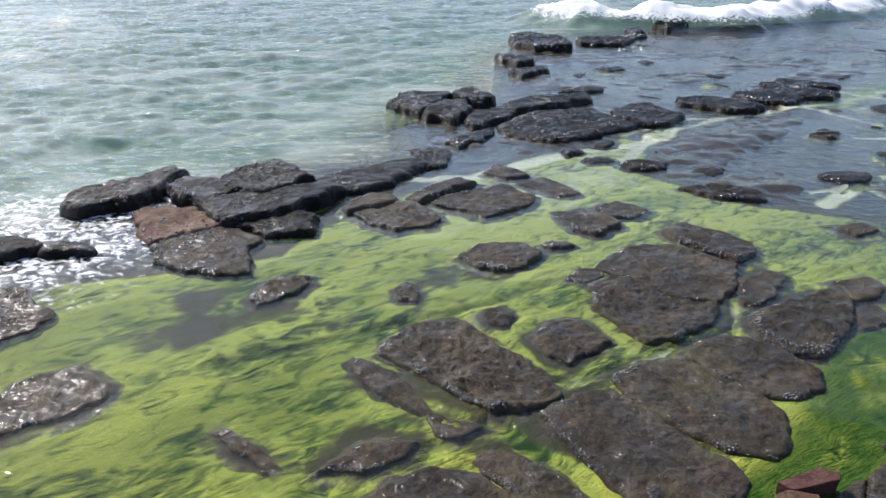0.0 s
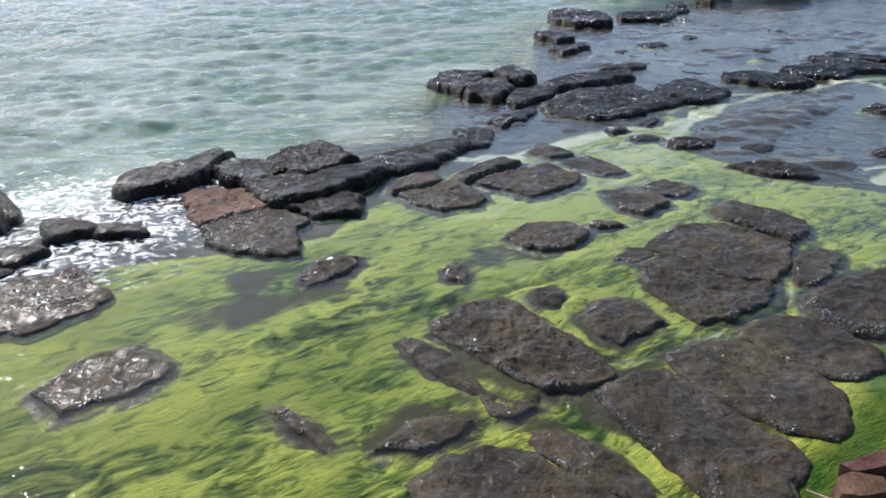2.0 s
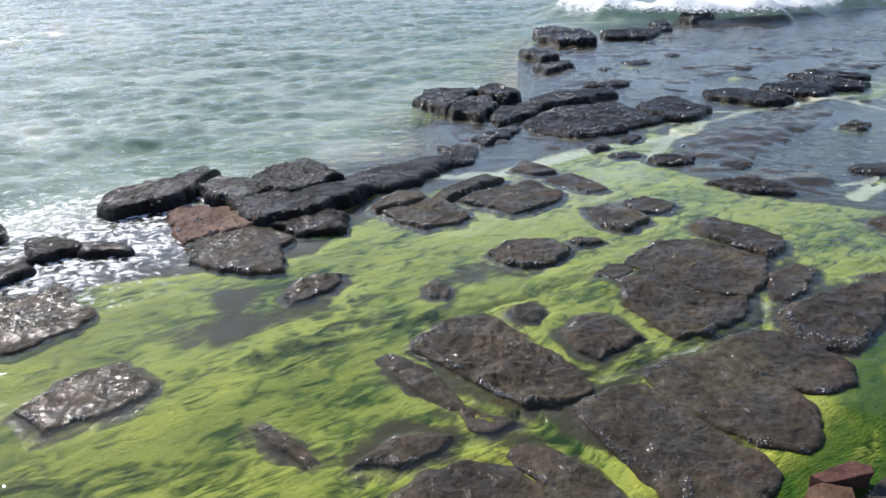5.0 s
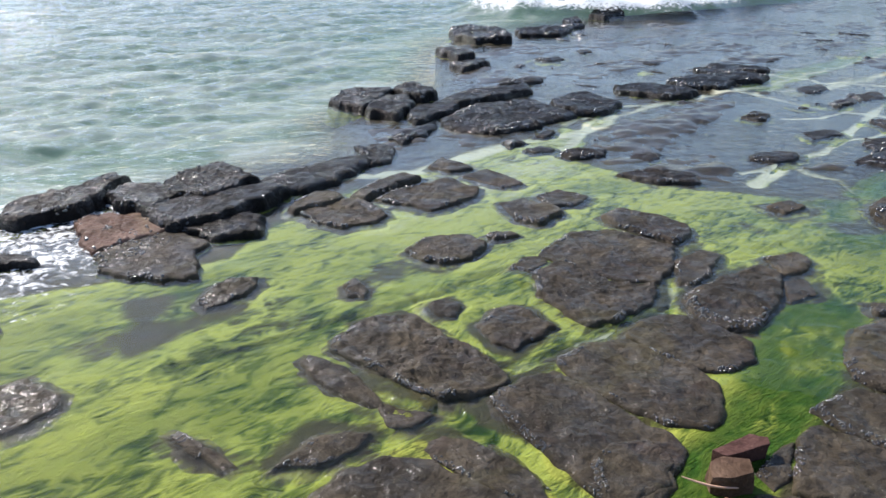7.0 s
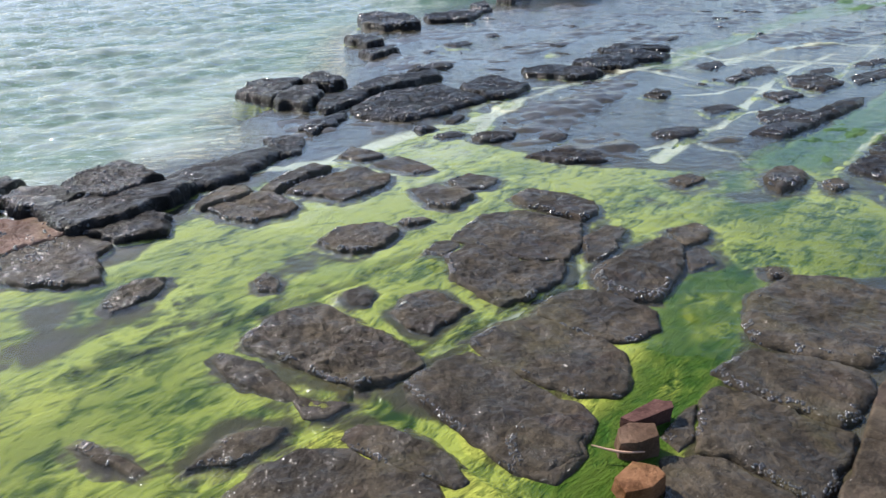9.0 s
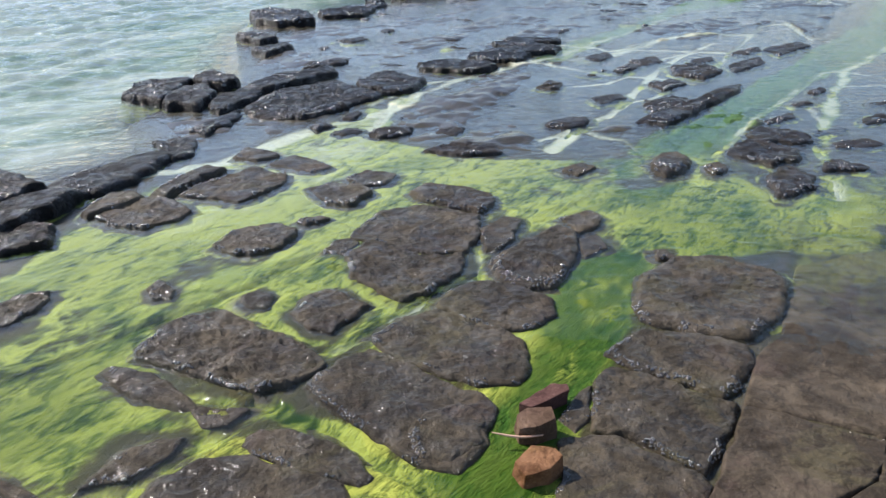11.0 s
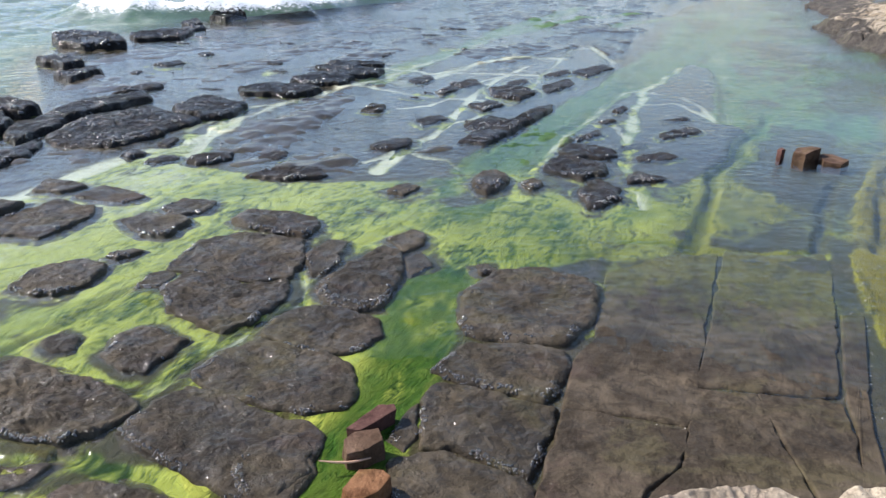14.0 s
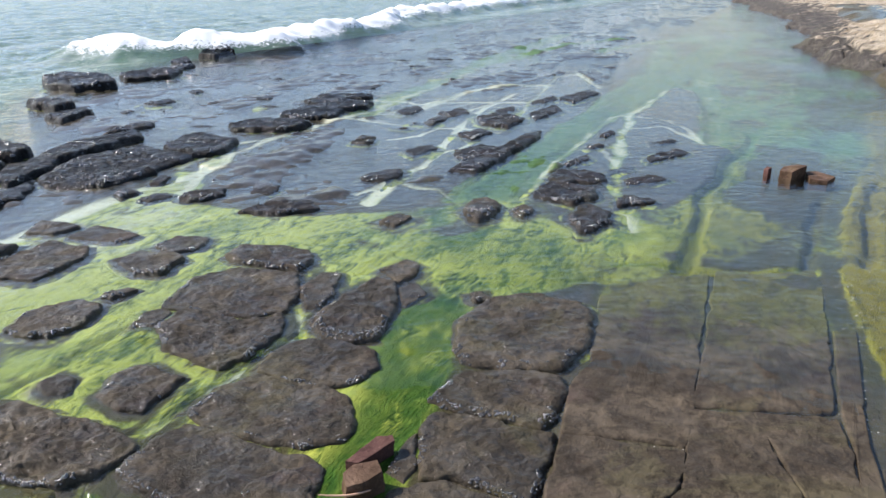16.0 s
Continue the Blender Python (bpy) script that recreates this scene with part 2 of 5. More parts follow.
slab([(0.85, 3.31), (1.06, 3.42), (1.26, 3.47), (1.40, 3.28), (1.56, 3.10), (1.59, 2.95), (1.52, 2.76), (1.40, 2.66), (1.22, 2.68), (1.09, 2.82), (0.92, 3.06)], 0.040, rough=0.9)
slab([(0.48, 2.94), (0.64, 3.11), (0.81, 3.18), (0.93, 3.02), (1.08, 2.78), (1.20, 2.64), (1.25, 2.49), (1.14, 2.32), (0.94, 2.15), (0.80, 2.22), (0.71, 2.37), (0.63, 2.57), (0.52, 2.79)], 0.040, rough=0.9)
slab([(0.79, 2.43), (0.92, 2.57), (1.10, 2.58), (1.18, 2.42), (1.09, 2.29), (0.93, 2.20), (0.81, 2.27)], 0.062, rough=1.0, rim=0.06)
slab([(0.12, 2.60), (0.20, 2.70), (0.34, 2.64), (0.50, 2.52), (0.60, 2.40), (0.63, 2.22), (0.56, 2.19), (0.40, 2.31), (0.23, 2.47)], 0.036, rough=1.4)
slab([(-0.28, 2.32), (-0.18, 2.48), (-0.05, 2.59), (0.14, 2.54), (0.27, 2.42), (0.50, 2.25), (0.53, 2.06), (0.15, 1.95), (-0.25, 2.08)], 0.030, rough=0.9)
slab([(-0.99, 2.78), (-0.94, 2.81), (-0.81, 2.71), (-0.64, 2.55), (-0.68, 2.51), (-0.83, 2.63)], 0.014, rough=1.6)
slab([(-0.47, 2.54), (-0.37, 2.66), (-0.21, 2.77), (-0.08, 2.75), (-0.13, 2.64), (-0.31, 2.52)], 0.010, rough=1.4)
slab([(0.10, 4.82), (0.27, 5.01), (0.59, 5.03), (0.69, 4.88), (0.54, 4.64), (0.33, 4.57), (0.15, 4.69)], 0.045, rough=1.2)
slab([(0.70, 5.07), (0.89, 5.12), (0.93, 5.04), (0.75, 4.97)], 0.03)
slab([(1.62, 5.37), (1.78, 5.52), (2.05, 5.38), (2.21, 5.14), (2.19, 4.95), (1.99, 4.81), (1.79, 5.03)], 0.050, rough=1.1)
slab([(0.91, 5.75), (1.10, 5.85), (1.29, 5.67), (1.35, 5.49), (1.10, 5.27), (0.97, 5.37)], 0.026, lean=(0.05, -0.04))
slab([(1.21, 5.91), (1.43, 6.06), (1.66, 5.87), (1.49, 5.68), (1.30, 5.66)], 0.014)
slab([(0.66, 6.50), (0.88, 6.70), (1.18, 6.26), (1.00, 6.16)], 0.020)
slab([(0.34, 6.80), (0.50, 7.14), (0.78, 6.75), (0.56, 6.64)], 0.045, rim=0.06)
slab([(-0.13, 5.90), (0.13, 6.22), (0.51, 6.44), (0.76, 6.17), (0.73, 5.98), (0.34, 5.62), (0.03, 5.82)], 0.030)
slab([(-0.31, 5.98), (-0.11, 6.33), (0.14, 6.62), (0.30, 6.49), (0.18, 6.32), (-0.05, 6.09), (-0.21, 5.89)], 0.085, rim=0.07)
slab([(-0.79, 5.71), (-0.73, 5.91), (-0.61, 6.08), (-0.43, 6.02), (-0.39, 5.86), (-0.58, 5.74), (-0.75, 5.60)], 0.085, rim=0.07)
slab([(-0.72, 5.63), (-0.51, 5.90), (-0.24, 5.94), (-0.01, 5.56), (-0.10, 5.37), (-0.35, 5.31), (-0.56, 5.43)], 0.028, rough=1.3)
slab([(-1.14, 4.13), (-1.03, 4.40), (-0.83, 4.43), (-0.84, 4.30), (-0.97, 4.08), (-1.07, 4.02)], 0.030, rough=1.6)
slab([(-0.30, 4.28), (-0.22, 4.35), (-0.14, 4.21), (-0.15, 4.09), (-0.25, 4.13)], 0.030, rough=1.7)
slab([(-2.11, 2.85), (-2.00, 3.12), (-1.80, 3.29), (-1.57, 3.15), (-1.57, 3.02), (-1.75, 2.83), (-1.89, 2.73)], 0.012, rough=1.2)
slab([(3.01, 5.53), (3.26, 5.66), (3.32, 5.49), (3.07, 5.36)], 0.035, rough=1.4)
slab([(3.82, 5.45), (4.03, 5.65), (4.21, 5.64), (4.17, 5.40), (3.95, 5.15), (3.73, 5.07), (3.70, 5.20)], 0.085, rim=0.12, rough=1.2)
slab([(4.19, 5.17), (4.37, 5.28), (4.35, 5.14), (4.16, 5.01)], 0.04, rim=0.06)
slab([(2.83, 3.82), (2.94, 3.80), (2.92, 3.67), (2.79, 3.68)], 0.03)
# dark slabs that the water covers
patch([(0.13, 3.94), (0.15, 4.09), (0.29, 4.13), (0.43, 3.97), (0.38, 3.83), (0.25, 3.84)])
patch([(0.49, 3.75), (0.66, 4.02), (0.86, 3.99), (0.94, 3.79), (0.89, 3.63), (0.71, 3.52)])
patch([(-0.20, 4.57), (-0.09, 4.65), (0.04, 4.52), (-0.05, 4.34)])
patch([(-1.83, 3.64), (-1.67, 3.88), (-1.32, 4.01), (-1.11, 3.86), (-1.11, 3.69), (-1.25, 3.49), (-1.56, 3.39)])
patch([(-1.69, 4.28), (-1.42, 4.38), (-1.21, 4.14), (-1.27, 3.94), (-1.52, 3.97)])
patch([(-0.54, 2.70), (-0.43, 2.93), (-0.26, 2.95), (-0.10, 2.76), (-0.12, 2.64), (-0.34, 2.49), (-0.45, 2.47)])
patch([(2.55, 5.28), (2.75, 5.38), (2.89, 5.17), (2.78, 5.01), (2.58, 5.11)])
patch([(3.40, 5.10), (3.59, 5.13), (3.65, 5.03), (3.56, 4.91), (3.42, 4.94)])
patch([(4.38, 5.29), (4.73, 5.36), (5.15, 4.88), (4.86, 4.51), (4.38, 4.38), (4.27, 4.68)])
patch([(4.17, 4.48), (4.40, 4.40), (4.32, 4.14), (4.03, 4.17)])
patch([(5.15, 4.73), (5.41, 4.51), (5.08, 4.15), (4.83, 4.32)])
patch([(3.39, 6.38), (3.84, 6.28), (3.89, 5.93), (3.53, 5.73), (3.26, 5.98)])
patch([(0.49, 3.00), (0.65, 3.18), (0.44, 3.05), (0.20, 2.81), (0.34, 2.66), (0.50, 2.56), (0.61, 2.63)])
# dry pavement beside the weed channel
slab([(2.33, 3.18), (2.58, 3.48), (2.90, 3.65), (3.20, 3.57), (3.35, 3.28), (3.29, 3.10), (3.01, 2.83), (2.71, 2.68), (2.43, 2.82), (2.26, 3.02)], 0.048, rough=0.8, rim=0.07)
slab([(1.92, 2.75), (2.08, 2.90), (2.23, 2.91), (2.41, 2.80), (2.64, 2.61), (2.58, 2.48), (2.36, 2.30), (2.23, 2.25), (2.14, 2.39), (1.96, 2.63)], 0.052, rough=0.8, rim=0.06)
slab([(1.56, 2.22), (1.67, 2.40), (1.78, 2.57), (1.88, 2.63), (2.00, 2.54), (2.12, 2.37), (2.22, 2.22), (2.26, 2.18), (2.11, 2.02), (1.86, 1.84), (1.81, 1.92), (1.68, 2.15)], 0.050, rough=0.7)
slab([(1.48, 2.35), (1.64, 2.50), (1.72, 2.53), (1.59, 2.31), (1.49, 2.23)], 0.036)
slab([(1.39, 2.22), (1.54, 2.21), (1.67, 2.14), (1.80, 1.90), (1.86, 1.82), (1.84, 1.76), (1.66, 1.61), (1.22, 1.77)], 0.046, rough=0.7)
pave([(3.34, 3.14), (3.64, 3.41), (4.23, 3.46), (4.63, 3.33), (3.41, 2.34), (2.71, 1.78), (2.50, 1.99), (2.29, 2.18), (2.62, 2.52), (2.88, 2.66)])
pave([(2.28, 2.17), (2.49, 1.98), (2.70, 1.77), (2.45, 1.59), (2.22, 1.53), (1.95, 1.39), (1.62, 1.57), (1.85, 1.77)])
pave([(4.72, 3.36), (5.16, 3.14), (5.42, 2.97), (3.86, 1.84), (3.56, 1.62), (3.24, 1.86), (3.00, 2.04), (3.41, 2.34)])
pave([(2.98, 2.03), (3.23, 1.85), (2.97, 1.49), (2.77, 1.18), (2.57, 1.06), (1.95, 1.39), (2.22, 1.53), (2.45, 1.59)])
pave([(3.23, 1.85), (3.56, 1.61), (3.33, 1.39), (3.07, 1.18), (2.78, 1.01), (2.77, 1.17), (2.97, 1.49)])
pave([(4.49, 2.26), (4.63, 2.19), (3.70, 1.56), (3.12, 1.15), (2.87, 0.90), (2.74, 0.97), (3.07, 1.18), (3.34, 1.39), (3.58, 1.62)])
# the sea's edge
sea_rock([(-2.27, 5.96), (-2.19, 6.18), (-1.92, 6.23), (-1.66, 5.99), (-1.72, 5.77), (-1.83, 5.58)], 0.14, rough=0.8)
sea_rock([(-1.83, 5.58), (-1.72, 5.77), (-1.43, 5.93), (-0.98, 6.19), (-0.86, 6.11), (-0.88, 5.96), (-1.29, 5.45), (-1.62, 5.24)], 0.14, rough=0.7)
sea_rock([(-1.89, 6.19), (-1.73, 6.49), (-1.53, 6.72), (-1.12, 6.27), (-1.39, 5.80), (-1.70, 5.90)], 0.17, rough=1.2)
sea_rock([(-1.16, 6.41), (-0.72, 6.77), (-0.48, 7.05), (-0.21, 7.15), (-0.18, 6.97), (-0.44, 6.47), (-0.71, 6.18), (-0.89, 6.12)], 0.09, rough=0.5, rim=0.10)
sea_rock([(-0.31, 7.50), (-0.11, 7.65), (0.01, 7.41), (0.04, 7.06), (-0.16, 6.94)], 0.05, rough=1.6)
sea_rock([(-1.64, 5.44), (-1.36, 5.71), (-1.19, 5.88), (-1.14, 5.84), (-1.33, 5.56), (-1.56, 5.33)], 0.05, rough=1.0)
sea_rock([(-1.51, 5.32), (-1.35, 5.49), (-1.01, 5.53), (-0.97, 5.20), (-1.22, 5.06)], 0.06, rough=1.4)
sea_rock([(-2.01, 4.84), (-1.88, 5.08), (-1.66, 5.26), (-1.27, 5.05), (-1.37, 4.87), (-1.24, 4.45), (-1.47, 4.42), (-1.83, 4.58)], 0.035, rough=0.8, rim=0.04)
rust_rock([(-2.36, 5.49), (-2.17, 5.65), (-1.77, 5.54), (-1.55, 5.33), (-1.80, 5.08), (-2.02, 4.86)], 0.06, rough=1.2)
sea_rock([(-2.90, 5.51), (-2.89, 5.84), (-2.56, 6.14), (-2.42, 6.61), (-2.26, 6.43), (-2.35, 5.89), (-2.34, 5.65), (-2.68, 5.44)], 0.15, rough=1.0)
sea_rock([(-4.18, 4.86), (-4.49, 5.50), (-4.42, 5.77), (-4.23, 5.81), (-3.69, 5.33), (-3.39, 5.05), (-3.35, 4.72), (-3.60, 4.64), (-3.86, 4.60)], 0.20, rough=1.6, rim=0.22)
sea_rock([(-3.07, 4.78), (-2.92, 4.87), (-2.69, 4.75), (-2.78, 4.62), (-2.96, 4.61)], 0.10)
sea_rock([(-2.70, 4.80), (-2.48, 4.83), (-2.36, 4.71), (-2.60, 4.65)], 0.08)
sea_rock([(-3.16, 4.13), (-3.11, 4.37), (-2.95, 4.55), (-2.84, 4.37), (-3.00, 4.10)], 0.08)
sea_rock([(-3.18, 4.02), (-3.11, 4.16), (-2.96, 4.12), (-2.99, 3.97)], 0.04)
sea_rock([(-2.94, 3.69), (-2.77, 3.96), (-2.55, 4.12), (-2.22, 3.82), (-2.22, 3.65), (-2.44, 3.37), (-2.61, 3.37)], 0.022, rough=1.0, rim=0.03)
sea_rock([(-3.35, 3.52), (-3.09, 3.59), (-2.77, 3.37), (-2.53, 3.11), (-2.65, 2.95), (-2.86, 2.85)], 0.02, rough=1.0, rim=0.03)
sea_rock([(-4.12, 4.18), (-3.93, 4.47), (-3.19, 3.98), (-3.04, 3.68), (-3.36, 3.59)], 0.03, rough=1.2)
sea_rock([(-0.73, 9.51), (-0.54, 10.29), (0.07, 10.35), (-0.16, 9.59), (-0.29, 9.14)], 0.14)
sea_rock([(-0.28, 9.10), (-0.01, 9.78), (0.27, 9.93), (0.29, 9.38), (0.13, 8.76)], 0.14)
sea_rock([(0.08, 10.28), (0.32, 10.71), (0.61, 10.04), (0.43, 9.76), (0.24, 9.90)], 0.16, rough=1.3)
sea_rock([(0.21, 8.84), (0.34, 9.23), (0.79, 9.78), (0.93, 9.47), (0.74, 9.07), (0.33, 8.56)], 0.09)
sea_rock([(0.69, 9.77), (1.30, 10.37), (1.96, 10.65), (1.92, 10.23), (1.22, 9.65), (0.83, 9.35)], 0.11)
sea_rock([(0.58, 8.65), (1.05, 9.40), (1.81, 9.67), (2.19, 8.89), (2.02, 8.61), (1.15, 7.99), (0.69, 8.25)], 0.08, rim=0.14)
sea_rock([(2.08, 9.59), (2.58, 10.12), (2.91, 9.46), (2.57, 8.89), (2.23, 8.92)], 0.08)
sea_rock([(-0.01, 7.84), (0.24, 8.25), (0.55, 8.59), (0.49, 8.27), (0.17, 7.72)], 0.06, rough=1.4)
sea_rock([(3.12, 10.47), (3.47, 10.65), (4.15, 10.22), (4.11, 9.94), (3.66, 9.79), (3.15, 10.16)], 0.09)
sea_rock([(4.00, 10.80), (4.45, 11.21), (4.84, 11.21), (4.91, 10.62), (4.58, 10.21), (4.05, 10.39)], 0.09)
sea_rock([(4.79, 11.91), (5.26, 12.03), (5.63, 11.16), (5.36, 10.81), (4.87, 10.88)], 0.08)
sea_rock([(5.26, 12.32), (6.02, 11.98), (5.94, 11.66), (5.26, 11.81)], 0.07)
sea_rock([(1.35, 16.77), (1.74, 17.46), (2.47, 16.56), (2.41, 15.23), (1.69, 15.16), (1.32, 15.58)], 0.20, rough=1.4)
sea_rock([(0.86, 13.90), (1.32, 14.16), (1.50, 13.36), (1.17, 13.06)], 0.16)
sea_rock([(1.00, 12.45), (1.59, 12.89), (1.68, 12.65), (1.17, 11.97)], 0.12)
sea_rock([(2.75, 16.92), (3.50, 17.45), (4.03, 17.10), (3.57, 16.17), (2.77, 16.19)], 0.12, rough=1.5)
sea_rock([(4.20, 18.71), (4.71, 19.56), (4.53, 18.35), (4.14, 17.94)], 0.14)
sea_rock([(5.00, 19.60), (5.55, 20.77), (6.40, 21.95), (6.02, 20.10), (5.28, 19.10)], 0.18, rough=1.6)
sea_rock([(3.95, 17.82), (4.46, 18.26), (4.43, 17.76), (3.96, 17.32)], 0.08)
# ledges that stand out of the wet flats
ledge([(2.08, 6.45), (2.36, 6.61), (2.77, 6.40), (2.75, 6.20), (2.61, 6.12), (2.31, 6.17)], 0.05, rough=1.6)
ledge([(1.73, 7.19), (1.92, 7.35), (2.20, 7.30), (2.14, 7.12), (1.95, 7.00), (1.78, 7.04)], 0.055, rough=1.4)
ledge([(1.16, 7.67), (1.31, 7.79), (1.37, 7.63), (1.24, 7.50)], 0.04)
ledge([(1.59, 7.92), (1.76, 8.16), (1.82, 8.10), (1.66, 7.82)], 0.04)
ledge([(1.34, 7.41), (1.62, 7.48), (1.62, 7.33), (1.42, 7.25)], 0.025)
ledge([(2.32, 7.09), (2.55, 7.19), (2.72, 7.11), (2.49, 6.91)], 0.018, rough=1.8)
ledge([(3.47, 6.88), (3.73, 7.14), (4.06, 7.08), (3.94, 6.87), (3.67, 6.76)], 0.04, rough=1.2)
ledge([(2.97, 6.88), (3.18, 6.80), (3.17, 6.61), (2.96, 6.55)], 0.015, rough=1.8)
ledge([(4.12, 8.62), (4.41, 8.89), (4.53, 8.73), (4.36, 8.44)], 0.05, rough=1.8)
ledge([(1.52, 10.81), (1.97, 11.36), (2.31, 11.30), (2.14, 10.96)], 0.05)
ledge([(2.47, 13.21), (2.97, 13.44), (3.01, 13.14), (2.64, 12.91)], 0.03)
ledge([(3.40, 14.15), (3.70, 14.28), (3.69, 13.96), (3.43, 13.81)], 0.03)
ledge([(4.14, 12.83), (4.50, 12.82), (4.39, 12.46), (4.15, 12.55)], 0.02)
ledge([(6.35, 12.90), (6.75, 13.08), (6.60, 12.74), (6.34, 12.65)], 0.03)
ledge([(3.39, 12.69), (3.65, 12.80), (3.65, 12.59), (3.46, 12.51)], 0.02)
ledge([(2.03, 12.56), (2.20, 12.69), (2.19, 12.45), (2.08, 12.35)], 0.02)
ledge([(4.40, 6.73), (4.86, 6.97), (5.51, 7.30), (6.35, 7.88), (6.61, 7.92), (6.32, 7.58), (5.40, 6.97), (4.67, 6.53)], 0.085, rim=0.08, rough=1.1)
ledge([(4.95, 7.50), (5.47, 7.67), (5.56, 7.43), (5.20, 7.14), (4.82, 7.07)], 0.02)
ledge([(5.59, 8.36), (5.98, 8.48), (5.99, 8.15), (5.50, 7.98)], 0.035)
ledge([(5.57, 9.30), (6.07, 9.66), (6.05, 9.43), (5.58, 9.07)], 0.035)
ledge([(6.45, 9.21), (6.98, 9.44), (6.97, 8.76), (6.37, 8.35), (6.20, 8.77)], 0.04)
ledge([(7.32, 9.15), (8.10, 9.46), (7.89, 9.06), (7.03, 8.60)], 0.025)
ledge([(8.52, 9.99), (9.64, 10.45), (9.47, 9.99), (8.51, 9.52)], 0.03)
ledge([(6.13, 9.84), (6.70, 10.08), (6.55, 9.62), (6.15, 9.44)], 0.015)
ledge([(7.85, 9.90), (8.72, 10.28), (8.48, 9.88), (7.78, 9.59)], 0.012)
ledge([(6.94, 9.61), (7.44, 9.73), (7.28, 9.42), (6.87, 9.33)], 0.012)
ledge([(5.72, 10.43), (6.24, 10.67), (6.14, 10.26), (5.63, 9.94)], 0.01)
ledge([(4.45, 7.82), (4.94, 8.01), (4.86, 7.74), (4.45, 7.54)], 0.015)
ledge([(4.65, 5.50), (4.86, 5.69), (5.16, 5.76), (5.27, 5.34), (5.12, 5.11), (4.75, 5.05), (4.65, 5.38)], 0.05, rough=1.3)
ledge([(5.17, 5.95), (5.46, 6.10), (5.75, 5.81), (5.59, 5.56), (5.12, 5.66)], 0.04, rough=1.3)
ledge([(4.52, 4.86), (4.86, 4.98), (4.88, 4.65), (4.65, 4.44), (4.29, 4.39)], 0.045, rough=1.2)
ledge([(5.15, 4.93), (5.41, 5.02), (5.50, 4.77), (5.32, 4.70), (5.07, 4.80)], 0.04)
ledge([(5.78, 5.48), (6.23, 5.47), (6.16, 5.26), (5.68, 5.29)], 0.015)
ledge([(6.70, 6.09), (7.32, 6.22), (7.30, 5.94), (6.58, 5.89)], 0.022, rough=1.6)
ledge([(5.64, 6.32), (6.21, 6.56), (6.13, 6.32), (5.65, 6.23)], 0.015)
ledge([(6.47, 6.86), (6.81, 6.98), (6.75, 6.80), (6.44, 6.74)], 0.02)
ledge([(7.06, 7.27), (7.43, 7.49), (7.36, 7.32), (7.04, 7.16)], 0.03)
ledge([(7.24, 6.68), (7.79, 6.65), (7.69, 6.45), (7.14, 6.49)], 0.0)
ledge([(5.91, 5.90), (6.33, 5.92), (6.25, 5.74), (5.87, 5.76)], -0.004)

# low rough rocks scattered on the wet flats
flat_rnd = random.Random(12)
WET = [(1.4, 8.2), (2.6, 7.0), (3.4, 7.2), (5.4, 9.2), (9.0, 13.0), (12, 18), (6, 19), (3, 16.5), (1.6, 12.5)]
for _ in range(70):
    bx, by = flat_rnd.uniform(1.2, 10), flat_rnd.uniform(7.0, 19.0)
    if inside(np.array([bx]), np.array([by]), WET)[0] > 0:
        k = flat_rnd.uniform(0.05, 0.22) * (0.5 + by / 14)
        turn, flat = radians(-38 + flat_rnd.uniform(-20, 20)), flat_rnd.uniform(0.25, 0.5)
        ring = [(k * math.cos(a) * flat_rnd.uniform(0.7, 1.1), k * flat * math.sin(a) * flat_rnd.uniform(0.7, 1.1)) for a in (0, 1, 2, 3, 4, 5.2)]
        ledge([(bx + u * math.cos(turn) - v * math.sin(turn), by + u * math.sin(turn) + v * math.cos(turn)) for u, v in ring], flat_rnd.uniform(-0.006, 0.012), 1.8)


def boxed(x, y, pts, reach):
    """The places that lie within reach of an outline's bounds."""
    xs, ys = zip(*pts)
    return np.nonzero((x > min(xs) - reach) & (x < max(xs) + reach) & (y > min(ys) - reach) & (y < max(ys) + reach))[0]


def near_block(x, y):
    """Distance from a place to the rim of the next pavement block, up to half a metre."""
    best = np.full(np.shape(x), 0.5)
    for kind, pts, top, more in BLOCKS:
        if kind in ("stone", "ledge"):
            k = boxed(x, y, pts, 0.4)
            if len(k):
                best[k] = np.minimum(best[k], -inside(x[k], y[k], pts))
    return best


def pave_height(x, y):
    """The top of the dry pavement, which dips gently away under the water."""
    return np.clip(0.045 - 0.034 * ((x - 2.2) * 0.788 + (y - 1.5) * 0.616), -0.07, 0.09)


